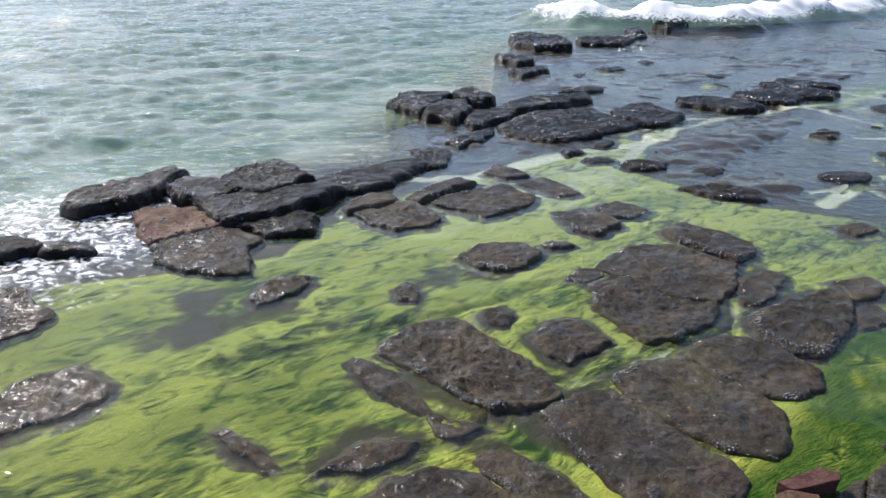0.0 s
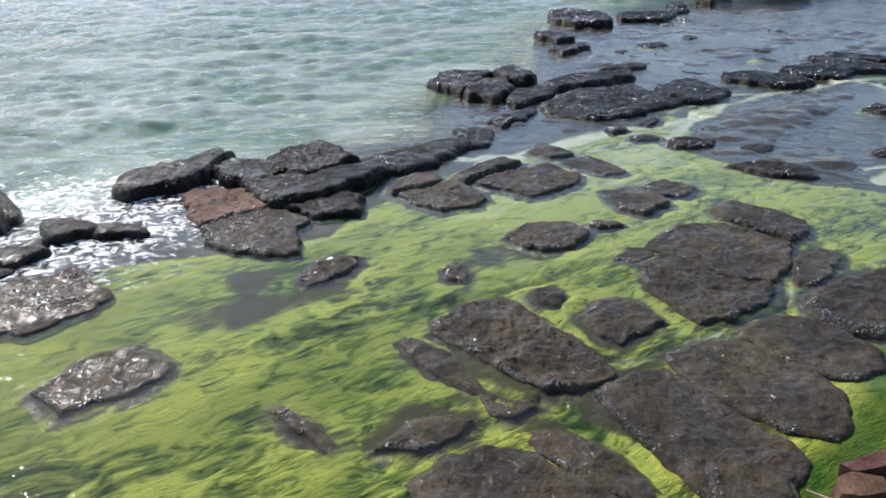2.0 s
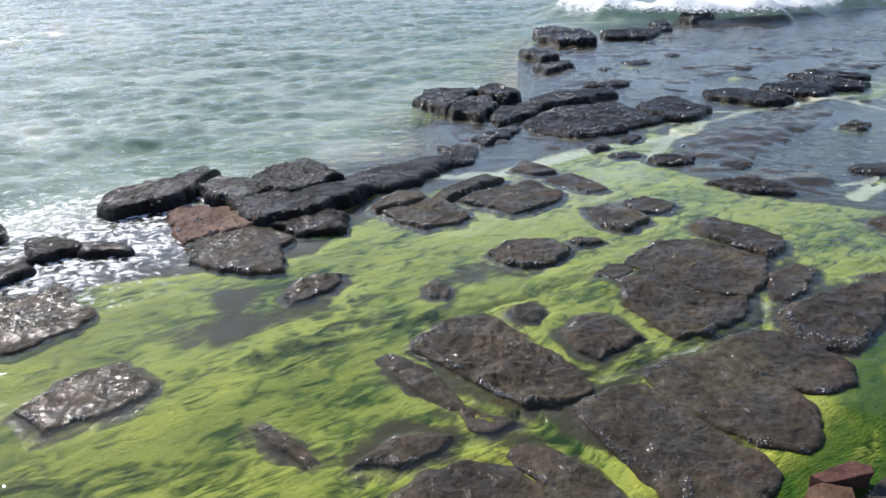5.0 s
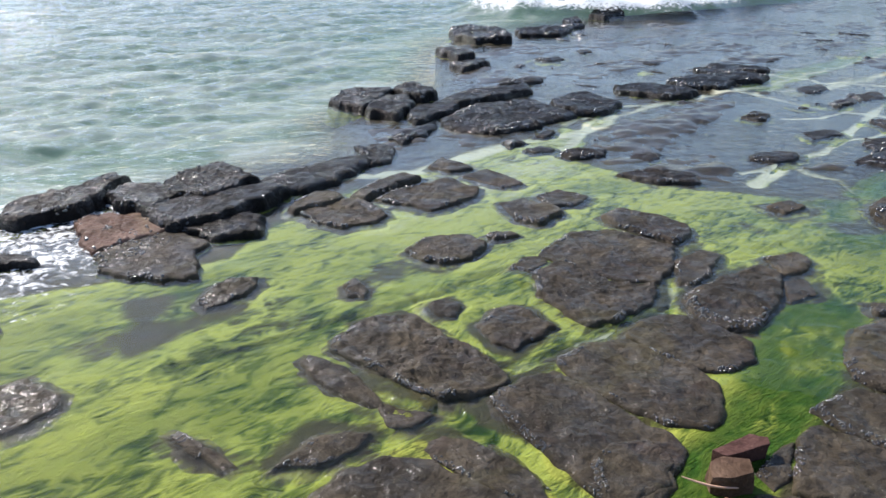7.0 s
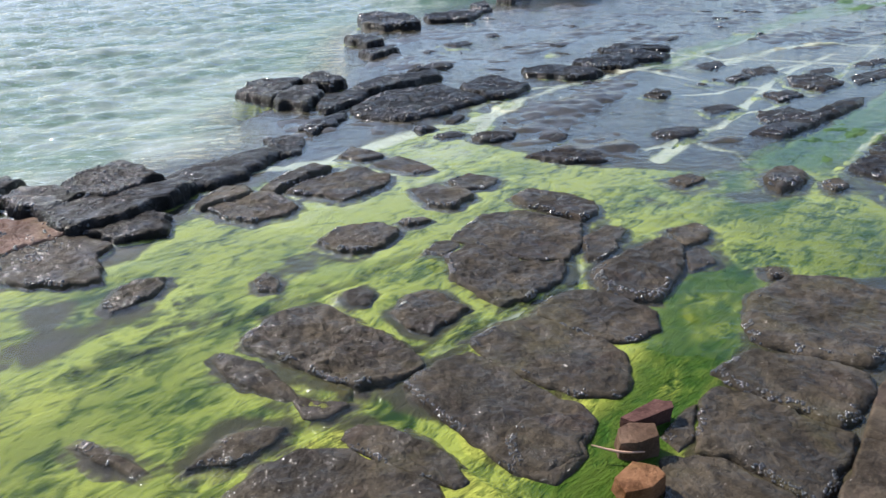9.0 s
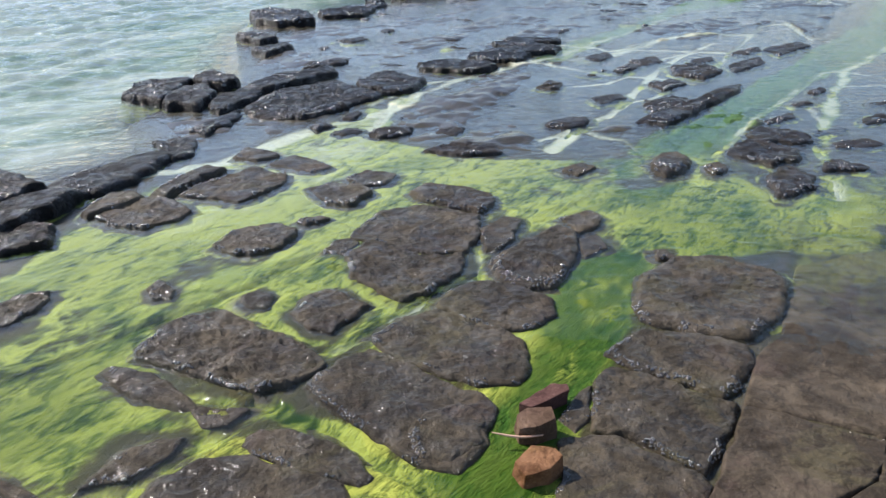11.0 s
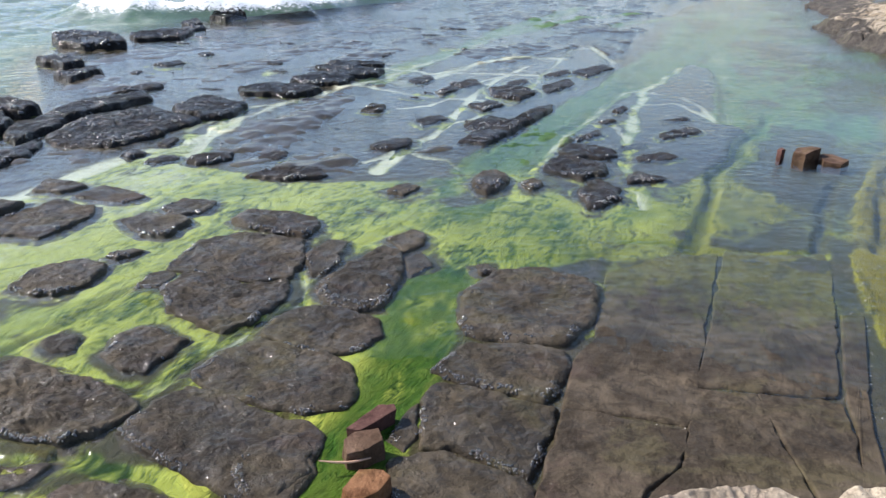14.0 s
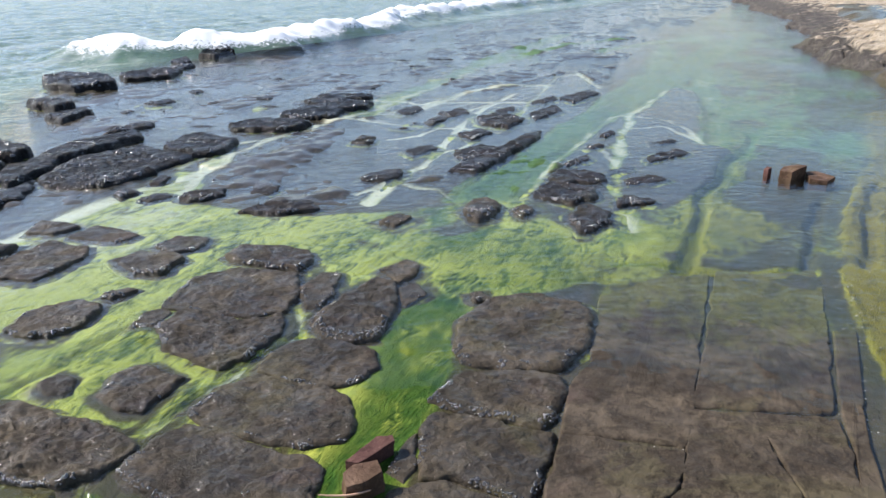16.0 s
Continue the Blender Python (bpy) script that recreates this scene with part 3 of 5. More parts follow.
def plan(x, y):
    """Height of the rock, weed, silt and dark weed at places of the plan; the dark also holds painted shade."""
    wx = x + 0.14 * fbm(x, y, 1.9, 1, 2) + 0.10 * fbm(x, y, 0.7, 3) + 0.03 * fbm(x, y, 0.15, 4, 2)
    wy = y + 0.14 * fbm(x, y, 1.9, 2, 2) + 0.10 * fbm(x, y, 0.7, 5) + 0.03 * fbm(x, y, 0.15, 6, 2)
    sea = inside(wx, wy, SEA)
    lawn = inside(wx, wy, LAWN)
    pool = inside(wx, wy, POOL)
    bank = inside(x, y, BANK + [(400, -400), (2, -400)])
    far = np.hypot(x, y)
    z = -0.024 + 0.018 * fbm(x, y, 1.2, 11) + 0.008 * fbm(x, y, 0.16, 12, 3)
    z = z + 0.022 * smooth(1.9, 0.7, np.hypot((x - 1.2) / 1.1, (y - 3.1) / 1.1))
    # dry pavement that dips gently away
    q = (x - 2.2) * 0.788 + (y - 1.5) * 0.616
    p = -(x - 1.90) * 0.684 + (y - 1.85) * 0.729
    dry = smooth(0.03, -0.06, p + 0.03 * fbm(x, y, 0.5, 8)) * smooth(3.4, 2.6, q)
    pave = pave_height(x, y) - 0.018 + 0.012 * fbm(x, y, 0.5, 13, 4)
    z = z * (1 - dry) + pave * dry
    z = z - 0.10 * smooth(0.0, 2.5, pool) - 0.12 * smooth(3.0, 8.0, pool)
    # dark flats under a film of water
    flats = smooth(0.1, -0.3, lawn) * smooth(0.2, -0.3, pool) * smooth(0.1, -0.4, sea) * smooth(4.6, 6.0, y)
    z = z + flats * (0.014 + 0.055 * fbm(x * 0.7 - y * 0.7, (x * 0.7 + y * 0.7) * 0.45, 0.6, 14) + 0.034 * fbm(x, y, 0.16, 15, 4))
    z = z - smooth(0.0, 0.5, sea) * 0.35 - smooth(0.3, 9, sea) * 1.1
    z = z + smooth(-0.3, 1.2, bank) * 0.5
    z = np.where(far > 70, np.minimum(z, -1.0), z)
    weed = np.clip(smooth(-0.10, 0.16, lawn) + 0.55 * smooth(-0.2, 0.8, pool) * smooth(0.9, 0.2, dry), 0, 1)
    weed = weed * (1 - 0.55 * smooth(0.06, 0.26, fbm(x, y, 1.1, 72)) * smooth(-0.2, 0.3, lawn))
    weed = weed * (1 - 0.35 * smooth(-0.10, 0.12, fbm(x * 0.78 + y * 0.62, (y * 0.78 - x * 0.62) * 1.5, 1.4, 73)) * smooth(0.0, 0.6, pool))
    offing = smooth(0.5, 1.6, pool) * smooth(6.4, 8.6, far + 1.0 * fbm(x, y, 1.5, 74))
    weed = weed * (1 - 0.25 * offing)
    weed = weed * (1 - 0.75 * dry * smooth(2.3, 1.1, q + 0.5 * fbm(x, y, 0.8, 71)))
    weed = np.maximum(weed, 0.42 * dry * smooth(0.9, 2.3, q + 0.5 * fbm(x, y, 0.7, 75)))
    silt = 0.42 * smooth(3.9, 6.8, y - 0.25 * x) * smooth(-0.1, 0.2, lawn) * (1 + 0.8 * fbm(x, y, 0.9, 44)) + 0.12 * smooth(0.6, 4.0, pool) * smooth(-0.1, 0.45, fbm(x, y, 2.0, 41) + 0.12)
    chan = smooth(-0.10, 0.12, inside(wx, wy, CHANNEL))
    bed = np.maximum(smooth(-0.06, 0.08, inside(wx, wy, ROW1)), smooth(-0.06, 0.08, inside(wx, wy, ROW2))) * (1 - chan)
    for pts in PATCHES:
        k = boxed(x, y, pts, 0.3)
        bed[k] = np.maximum(bed[k], 0.72 * smooth(-0.22, 0.16, inside(wx[k], wy[k], pts) + 0.10 * fbm(x[k], y[k], 0.25, 51)))
    z = z * (1 - bed) + bed * (-0.026 + 0.012 * fbm(x, y, 0.5, 48) + 0.010 * fbm(x, y, 0.12, 49, 3))
    weed = np.maximum(weed * (1 - bed), chan)
    silt = silt * (1 - np.maximum(bed, chan))
    dark = 0.5 * smooth(-0.02, 0.30, fbm(x * 0.79 + y * 0.62, (y * 0.79 - x * 0.62) * 2.2, 1.3, 21))
    dark = np.maximum(dark * (1 - bed), 0.75 * bed)
    dark = np.maximum(dark, 0.55 * chan * smooth(-0.2, 0.3, fbm(x * 0.79 + y * 0.62, (y * 0.79 - x * 0.62) * 2.2, 0.8, 22)))
    brown = np.maximum(smooth(-0.15, 0.2, inside(wx, wy, BROWN_WEED)), 0.7 * smooth(-0.9, 0.7, inside(wx, wy, OLIVE) + 0.5 * fbm(x, y, 0.6, 28)))
    weed = weed * (1 - 0.5 * smooth(-0.9, 0.7, inside(wx, wy, OLIVE) + 0.5 * fbm(x, y, 0.6, 28)))
    weed = np.maximum(weed, smooth(0.7, 0.9, brown) * np.clip(0.75 + 1.2 * fbm(x, y, 0.5, 24), 0, 1))
    # streaked shade painted into the dark mask on the platform's right side
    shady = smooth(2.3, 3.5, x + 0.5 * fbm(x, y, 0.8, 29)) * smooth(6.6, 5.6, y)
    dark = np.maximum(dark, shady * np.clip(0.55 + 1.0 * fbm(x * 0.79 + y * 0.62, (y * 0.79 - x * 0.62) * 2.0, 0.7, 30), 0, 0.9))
    lush, _ = to_line(wx, wy, [(1.15, 2.15), (1.75, 2.85), (2.45, 3.75)])
    lush = smooth(0.36, 0.16, lush)
    weed = np.maximum(weed, lush)
    strip = smooth(0.7, 0.95, brown)
    z = z * (1 - strip) + strip * np.maximum(z, -0.03 + 0.03 * fbm(x, y, 0.3, 27, 4))
    flat_rock = flats
    swirl = fbm(x, y, 0.45, 34)
    streak = fbm(x * 0.74 + y * 0.67, (y * 0.74 - x * 0.67) * 2.5, 0.9, 33)
    broken = fbm(x, y, 0.35, 35)
    for pts, width, depth, jw, js, jd in JOINTS:
        k = min(1.0, 0.45 + width * 9) if pts[0][1] < 5 else 0.22
        d, _ = to_line(wx * k + x * (1 - k), wy * k + y * (1 - k), pts)
        core = smooth(width * 1.4, width * 0.2, d * (1 + 0.5 * swirl))
        if width < 0.02:
            core = core * np.clip(0.80 + 1.2 * broken, 0.2, 1)
        z = z - depth * core
        weed = weed * (1 - core) + np.maximum(weed, jw) * core if jw else weed
        silt = np.maximum(silt, js * core * np.clip(0.95 + 0.8 * streak + 0.7 * broken, 0, 1.15))
        dark = np.maximum(dark, jd * core)
        flat_rock = flat_rock * (1 - core)
    rim = near_block(x, y)
    edge = rim + 0.09 * fbm(x, y, 0.16, 25, 3) + 0.05 * fbm(x, y, 0.6, 26, 2)
    weed = weed * (1 - 0.62 * smooth(0.15, 0.02, edge) * (1 - 0.8 * lush))
    lime = 0.45 * smooth(0.20, 0.07, edge) * smooth(0.0, 0.07, edge) * smooth(7.5, 5.0, y)
    lime = lime * (1 - 0.75 * lush)
    dark = np.maximum(dark * (1 - 0.7 * lime), lush * smooth(-0.55, -0.05, fbm(x * 0.66 + y * 0.75, (y * 0.66 - x * 0.75) * 3, 0.5, 23)))
    dark = np.maximum(dark, 0.85 * flat_rock)
    dark = np.maximum(dark, 0.8 * smooth(1.1, 0.5, np.abs(sea + 0.1)) * (1 - smooth(-0.1, 0.15, lawn)))
    weed = weed * smooth(0.2, -0.3, bank)
    return z, np.clip(weed, 0, 1), np.clip(silt, 0, 1), np.clip(dark, 0, 1), sea, pool, dry, lime, chan, brown


# ---- materials ----
def material(name):
    m = bpy.data.materials.new(name)
    m.use_nodes = True
    return m, m.node_tree.nodes, m.node_tree.links


def mixer(n, l, fac, one, two, blend="MIX"):
    k = n.new("ShaderNodeMix")
    k.data_type, k.blend_type = "RGBA", blend
    for socket, value in ((k.inputs[0], fac), (k.inputs[6], one), (k.inputs[7], two)):
        if hasattr(value, "links"):
            l.new(value, socket)
        elif isinstance(value, tuple):
            socket.default_value = (*value, 1)
        else:
            socket.default_value = value
    return k.outputs[2]


def ramp(n, l, source, lo, hi, a=0.0, b=1.0):
    k = n.new("ShaderNodeMapRange")
    k.interpolation_type = "SMOOTHSTEP"
    for i, v in enumerate((lo, hi, a, b)):
        k.inputs[i + 1].default_value = v
    l.new(source, k.inputs[0])
    return k.outputs[0]


def grain(n, l, vector, scale, detail=4.0, rough=0.55, warp=0.0):
    k = n.new("ShaderNodeTexNoise")
    k.inputs["Scale"].default_value, k.inputs["Detail"].default_value = scale, detail
    k.inputs["Roughness"].default_value, k.inputs["Distortion"].default_value = rough, warp
    l.new(vector, k.inputs["Vector"])
    return k.outputs["Fac"]


def place(n, l, turn=0.0, stretch=(1, 1, 1)):
    g = n.new("ShaderNodeNewGeometry")
    k = n.new("ShaderNodeMapping")
    k.vector_type = "TEXTURE"
    k.inputs["Rotation"].default_value = (0, 0, radians(-turn))
    k.inputs["Scale"].default_value = tuple(1 / c for c in stretch)
    l.new(g.outputs["Position"], k.inputs["Vector"])
    return k.outputs[0]


def sums(n, l, op, one, two):
    k = n.new("ShaderNodeMath")
    k.operation = op
    for socket, value in ((k.inputs[0], one), (k.inputs[1], two)):
        if hasattr(value, "links"):
            l.new(value, socket)
        else:
            socket.default_value = value
    return k.outputs[0]


def bump(n, l, height, strength, distance, under=None):
    k = n.new("ShaderNodeBump")
    k.inputs["Strength"].default_value, k.inputs["Distance"].default_value = strength, distance
    l.new(height, k.inputs["Height"])
    if under:
        l.new(under, k.inputs["Normal"])
    return k.outputs[0]


def attribute(n, name):
    k = n.new("ShaderNodeAttribute")
    k.attribute_name = name
    return k.outputs["Fac"]


def weed_colour(n, l, turn=-40):
    """Stranded green weed: colour and height."""
    long = place(n, l, turn, (0.6, 1.3, 1.0))
    fine = place(n, l, turn + 8, (0.25, 1.6, 1.0))
    big = grain(n, l, long, 1.5, 4, 0.6, 0.8)
    tuft = grain(n, l, long, 7.0, 6, 0.65, 1.4)
    hair = grain(n, l, fine, 34, 5, 0.65, 1.6)
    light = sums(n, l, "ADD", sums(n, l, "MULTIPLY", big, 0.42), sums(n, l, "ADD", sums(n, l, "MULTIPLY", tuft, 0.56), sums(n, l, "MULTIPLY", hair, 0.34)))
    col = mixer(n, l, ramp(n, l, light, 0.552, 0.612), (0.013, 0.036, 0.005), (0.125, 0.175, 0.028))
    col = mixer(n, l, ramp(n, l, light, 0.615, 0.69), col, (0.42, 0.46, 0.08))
    return col, light, hair


def rock_colour(n, l, tone=(0.085, 0.073, 0.060), pale=(0.15, 0.125, 0.095)):
    v = place(n, l)
    big, mid, fine = grain(n, l, v, 2.3, 6, 0.62, 1.0), grain(n, l, v, 13, 7, 0.7, 0.5), grain(n, l, v, 90, 4, 0.7)
    col = mixer(n, l, ramp(n, l, big, 0.40, 0.66), tone, pale)
    stain = grain(n, l, place(n, l, 20, (1, 1.4, 1)), 1.1, 5, 0.65, 1.2)
    col = mixer(n, l, ramp(n, l, stain, 0.54, 0.70, 0.0, 0.55), col, (pale[0] * 0.62, pale[1] * 0.50, pale[2] * 0.62))
    col = mixer(n, l, ramp(n, l, stain, 0.46, 0.36, 0.0, 0.6), col, (pale[0] * 0.85, pale[1] * 0.92, pale[2] * 0.70))
    col = mixer(n, l, ramp(n, l, mid, 0.46, 0.62, 0.0, 0.55), col, tuple(c * 0.4 for c in tone))
    col = mixer(n, l, ramp(n, l, fine, 0.52, 0.70, 0, 0.35), col, tuple(c * 1.5 for c in pale))
    return col, big, mid, fine


def rock_material(name, tone, pale, gloss=(0.28, 0.62), weedy=True, relief=0.5, wet=0.0, mossy=1.0, spots_from=0.50):
    m, n, l = material(name)
    b = n["Principled BSDF"]
    col, big, mid, fine = rock_colour(n, l, tone, pale)
    height = sums(n, l, "ADD", sums(n, l, "MULTIPLY", mid, 0.8), sums(n, l, "MULTIPLY", fine, 0.30))
    if weedy:
        g = n.new("ShaderNodeNewGeometry")
        sep = n.new("ShaderNodeSeparateXYZ")
        l.new(g.outputs["Position"], sep.inputs[0])
        wob = grain(n, l, place(n, l), 7, 4, 0.6)
        level = sums(n, l, "SUBTRACT", sep.outputs[2], sums(n, l, "MULTIPLY", sums(n, l, "SUBTRACT", wob, 0.5), 0.05))
        moss, light, hair = weed_colour(n, l)
        if mossy < 1:
            moss = mixer(n, l, 0.8, moss, (0.070, 0.062, 0.018))
        level = sums(n, l, "ADD", level, sums(n, l, "MULTIPLY", sums(n, l, "SUBTRACT", 0.6, light), 0.06))
        col = mixer(n, l, ramp(n, l, level, -0.016, -0.046, 0.0, mossy), col, moss)
    l.new(col, b.inputs["Base Color"])
    l.new(ramp(n, l, sums(n, l, "ADD", sums(n, l, "MULTIPLY", mid, 0.6), sums(n, l, "MULTIPLY", big, 0.4)), 0.35, 0.65, gloss[0], gloss[1]), b.inputs["Roughness"])
    b.inputs["Specular IOR Level"].default_value = 0.05
    b.inputs["Coat Weight"].default_value, b.inputs["Coat Roughness"].default_value = wet, 0.14
    b.inputs["Coat IOR"].default_value = 1.33
    wrinkle = n.new("ShaderNodeTexNoise")
    wrinkle.noise_type = "RIDGED_MULTIFRACTAL"
    wrinkle.inputs["Scale"].default_value, wrinkle.inputs["Detail"].default_value = 9.0, 4.0
    l.new(place(n, l, -40, (0.7, 1.2, 1)), wrinkle.inputs["Vector"])
    steps = sums(n, l, "MULTIPLY", grain(n, l, place(n, l, -40, (0.9, 1.1, 1)), 3.6, 6, 0.62, 0.2), 8.0)
    part_step = sums(n, l, "FRACT", steps, 0.0)
    flake = sums(n, l, "ADD", sums(n, l, "SUBTRACT", steps, part_step), ramp(n, l, part_step, 0.72, 1.0))
    low = bump(n, l, wrinkle.outputs["Fac"], relief * 0.3, 0.02)
    low = bump(n, l, flake, min(1.0, relief * 1.1), 0.006, low)
    l.new(bump(n, l, height, relief, 0.05, low), b.inputs["Normal"])
    if wet:
        wet_spots = ramp(n, l, grain(n, l, place(n, l), 5.5, 4, 0.6, 0.6), 0.40, 0.58, 0.25 * wet, wet)
    # beads and rough rims of wet rock that catch the sun
    slope = n.new("ShaderNodeSeparateXYZ")
    shape = n.new("ShaderNodeNewGeometry")
    l.new(shape.outputs["Normal"], slope.inputs[0])
    rim = ramp(n, l, slope.outputs[2], 0.99, 0.90, 0.20, 1.0)
    if wet:
        l.new(sums(n, l, "MULTIPLY", wet_spots, ramp(n, l, slope.outputs[2], 0.995, 0.94, 0.7, 1.0)), b.inputs["Coat Weight"])
    spots = ramp(n, l, grain(n, l, place(n, l), 4.5, 3, 0.6, 0.4), spots_from, spots_from + 0.11, 0.0, 0.9)
    crisp = sums(n, l, "ADD", grain(n, l, place(n, l), 34, 3, 0.55, 0.8), sums(n, l, "MULTIPLY", grain(n, l, place(n, l), 11, 3, 0.5, 0.5), 1.1))
    k = n.new("ShaderNodeBump")
    k.inputs["Distance"].default_value = 0.048
    l.new(sums(n, l, "MAXIMUM", rim, spots), k.inputs["Strength"])
    l.new(crisp, k.inputs["Height"])
    l.new(k.outputs[0], b.inputs["Coat Normal"])
    return m


ROCK = rock_material("wet_siltstone", (0.036, 0.029, 0.020), (0.084, 0.067, 0.045), (0.34, 0.62), True, 0.55, 1.0)
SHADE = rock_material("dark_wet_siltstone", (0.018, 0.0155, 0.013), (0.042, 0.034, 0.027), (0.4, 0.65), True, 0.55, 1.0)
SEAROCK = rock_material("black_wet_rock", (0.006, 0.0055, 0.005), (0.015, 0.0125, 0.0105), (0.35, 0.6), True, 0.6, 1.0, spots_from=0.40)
PAVE = rock_material("brown_pavement_siltstone", (0.046, 0.036, 0.0255), (0.104, 0.082, 0.058), (0.5, 0.75), True, 0.35, 0.3, 0.5)
RUST = rock_material("rusty_rock", (0.12, 0.07, 0.05), (0.20, 0.13, 0.10), (0.2, 0.5), False)
SAND = rock_material("pale_sandstone", (0.30, 0.25, 0.19), (0.48, 0.41, 0.31), (0.6, 0.9), False, 0.7)
RED = rock_material("red_brown_stone", (0.085, 0.044, 0.037), (0.17, 0.092, 0.078), (0.5, 0.8), False, 0.25)
ORANGE = rock_material("ochre_stone", (0.13, 0.058, 0.026), (0.24, 0.125, 0.065), (0.3, 0.7), False, 0.4)
BROWN = rock_material("brown_stone", (0.085, 0.052, 0.034), (0.17, 0.11, 0.075), (0.4, 0.7), False, 0.4)


def ground_material():
    m, n, l = material("weedy_rock_platform")
    b = n["Principled BSDF"]
    rock, big, mid, fine = rock_colour(n, l, (0.066, 0.054, 0.037), (0.138, 0.112, 0.075))
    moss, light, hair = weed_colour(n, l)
    weed, silt, dark, deep = (attribute(n, k) for k in ("weed", "silt", "dark", "deep"))
    moss = mixer(n, l, sums(n, l, "MULTIPLY", dark, 0.9), moss, mixer(n, l, hair, (0.008, 0.036, 0.004), (0.055, 0.15, 0.012)))
    lime = attribute(n, "lime")
    moss = mixer(n, l, sums(n, l, "MULTIPLY", lime, ramp(n, l, light, 0.52, 0.66, 0.0, 0.5)), moss, (0.34, 0.36, 0.09))
    moss = mixer(n, l, sums(n, l, "MULTIPLY", attribute(n, "milk"), ramp(n, l, light, 0.52, 0.66, 0.05, 0.9)), moss, (0.46, 0.52, 0.17))
    moss = mixer(n, l, attribute(n, "teal"), moss, mixer(n, l, ramp(n, l, light, 0.5, 0.66), (0.006, 0.038, 0.022), (0.085, 0.175, 0.070)))
    moss = mixer(n, l, sums(n, l, "MULTIPLY", attribute(n, "brown"), 0.85), moss, mixer(n, l, ramp(n, l, light, 0.46, 0.66), (0.016, 0.012, 0.003), (0.20, 0.155, 0.016)))
    patchy = sums(n, l, "ADD", weed, sums(n, l, "MULTIPLY", sums(n, l, "SUBTRACT", light, 0.55), 0.9))
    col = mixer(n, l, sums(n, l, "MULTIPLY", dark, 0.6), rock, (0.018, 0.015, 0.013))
    col = mixer(n, l, ramp(n, l, patchy, 0.02, 0.34, 0.0, 0.75), col, (0.052, 0.052, 0.016))
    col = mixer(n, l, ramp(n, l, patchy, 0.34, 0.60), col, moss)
    milky = grain(n, l, place(n, l, -40, (0.6, 1.2, 1)), 6, 5, 0.6, 1.0)
    col = mixer(n, l, ramp(n, l, sums(n, l, "ADD", silt, sums(n, l, "MULTIPLY", sums(n, l, "SUBTRACT", milky, 0.5), 0.9)), 0.15, 0.85), col, (0.60, 0.61, 0.46))
    col = mixer(n, l, deep, col, (0.16, 0.26, 0.20))
    l.new(col, b.inputs["Base Color"])
    b.inputs["Roughness"].default_value = 0.5
    b.inputs["Specular IOR Level"].default_value = 0.05
    l.new(sums(n, l, "MULTIPLY", dark, sums(n, l, "SUBTRACT", 1.0, weed)), b.inputs["Coat Weight"])
    b.inputs["Coat Roughness"].default_value, b.inputs["Coat IOR"].default_value = 0.15, 1.33
    steps = sums(n, l, "MULTIPLY", grain(n, l, place(n, l, -40, (0.9, 1.1, 1)), 2.6, 6, 0.62, 0.2), 9.0)
    part_step = sums(n, l, "FRACT", steps, 0.0)
    flake = sums(n, l, "ADD", sums(n, l, "SUBTRACT", steps, part_step), ramp(n, l, part_step, 0.75, 1.0))
    bare = sums(n, l, "SUBTRACT", 1.0, weed)
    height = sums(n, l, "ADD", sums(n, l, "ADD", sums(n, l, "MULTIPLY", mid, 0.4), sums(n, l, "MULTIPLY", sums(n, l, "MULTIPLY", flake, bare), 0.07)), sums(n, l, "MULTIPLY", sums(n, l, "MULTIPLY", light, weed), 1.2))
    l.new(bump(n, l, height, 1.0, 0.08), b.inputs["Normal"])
    return m


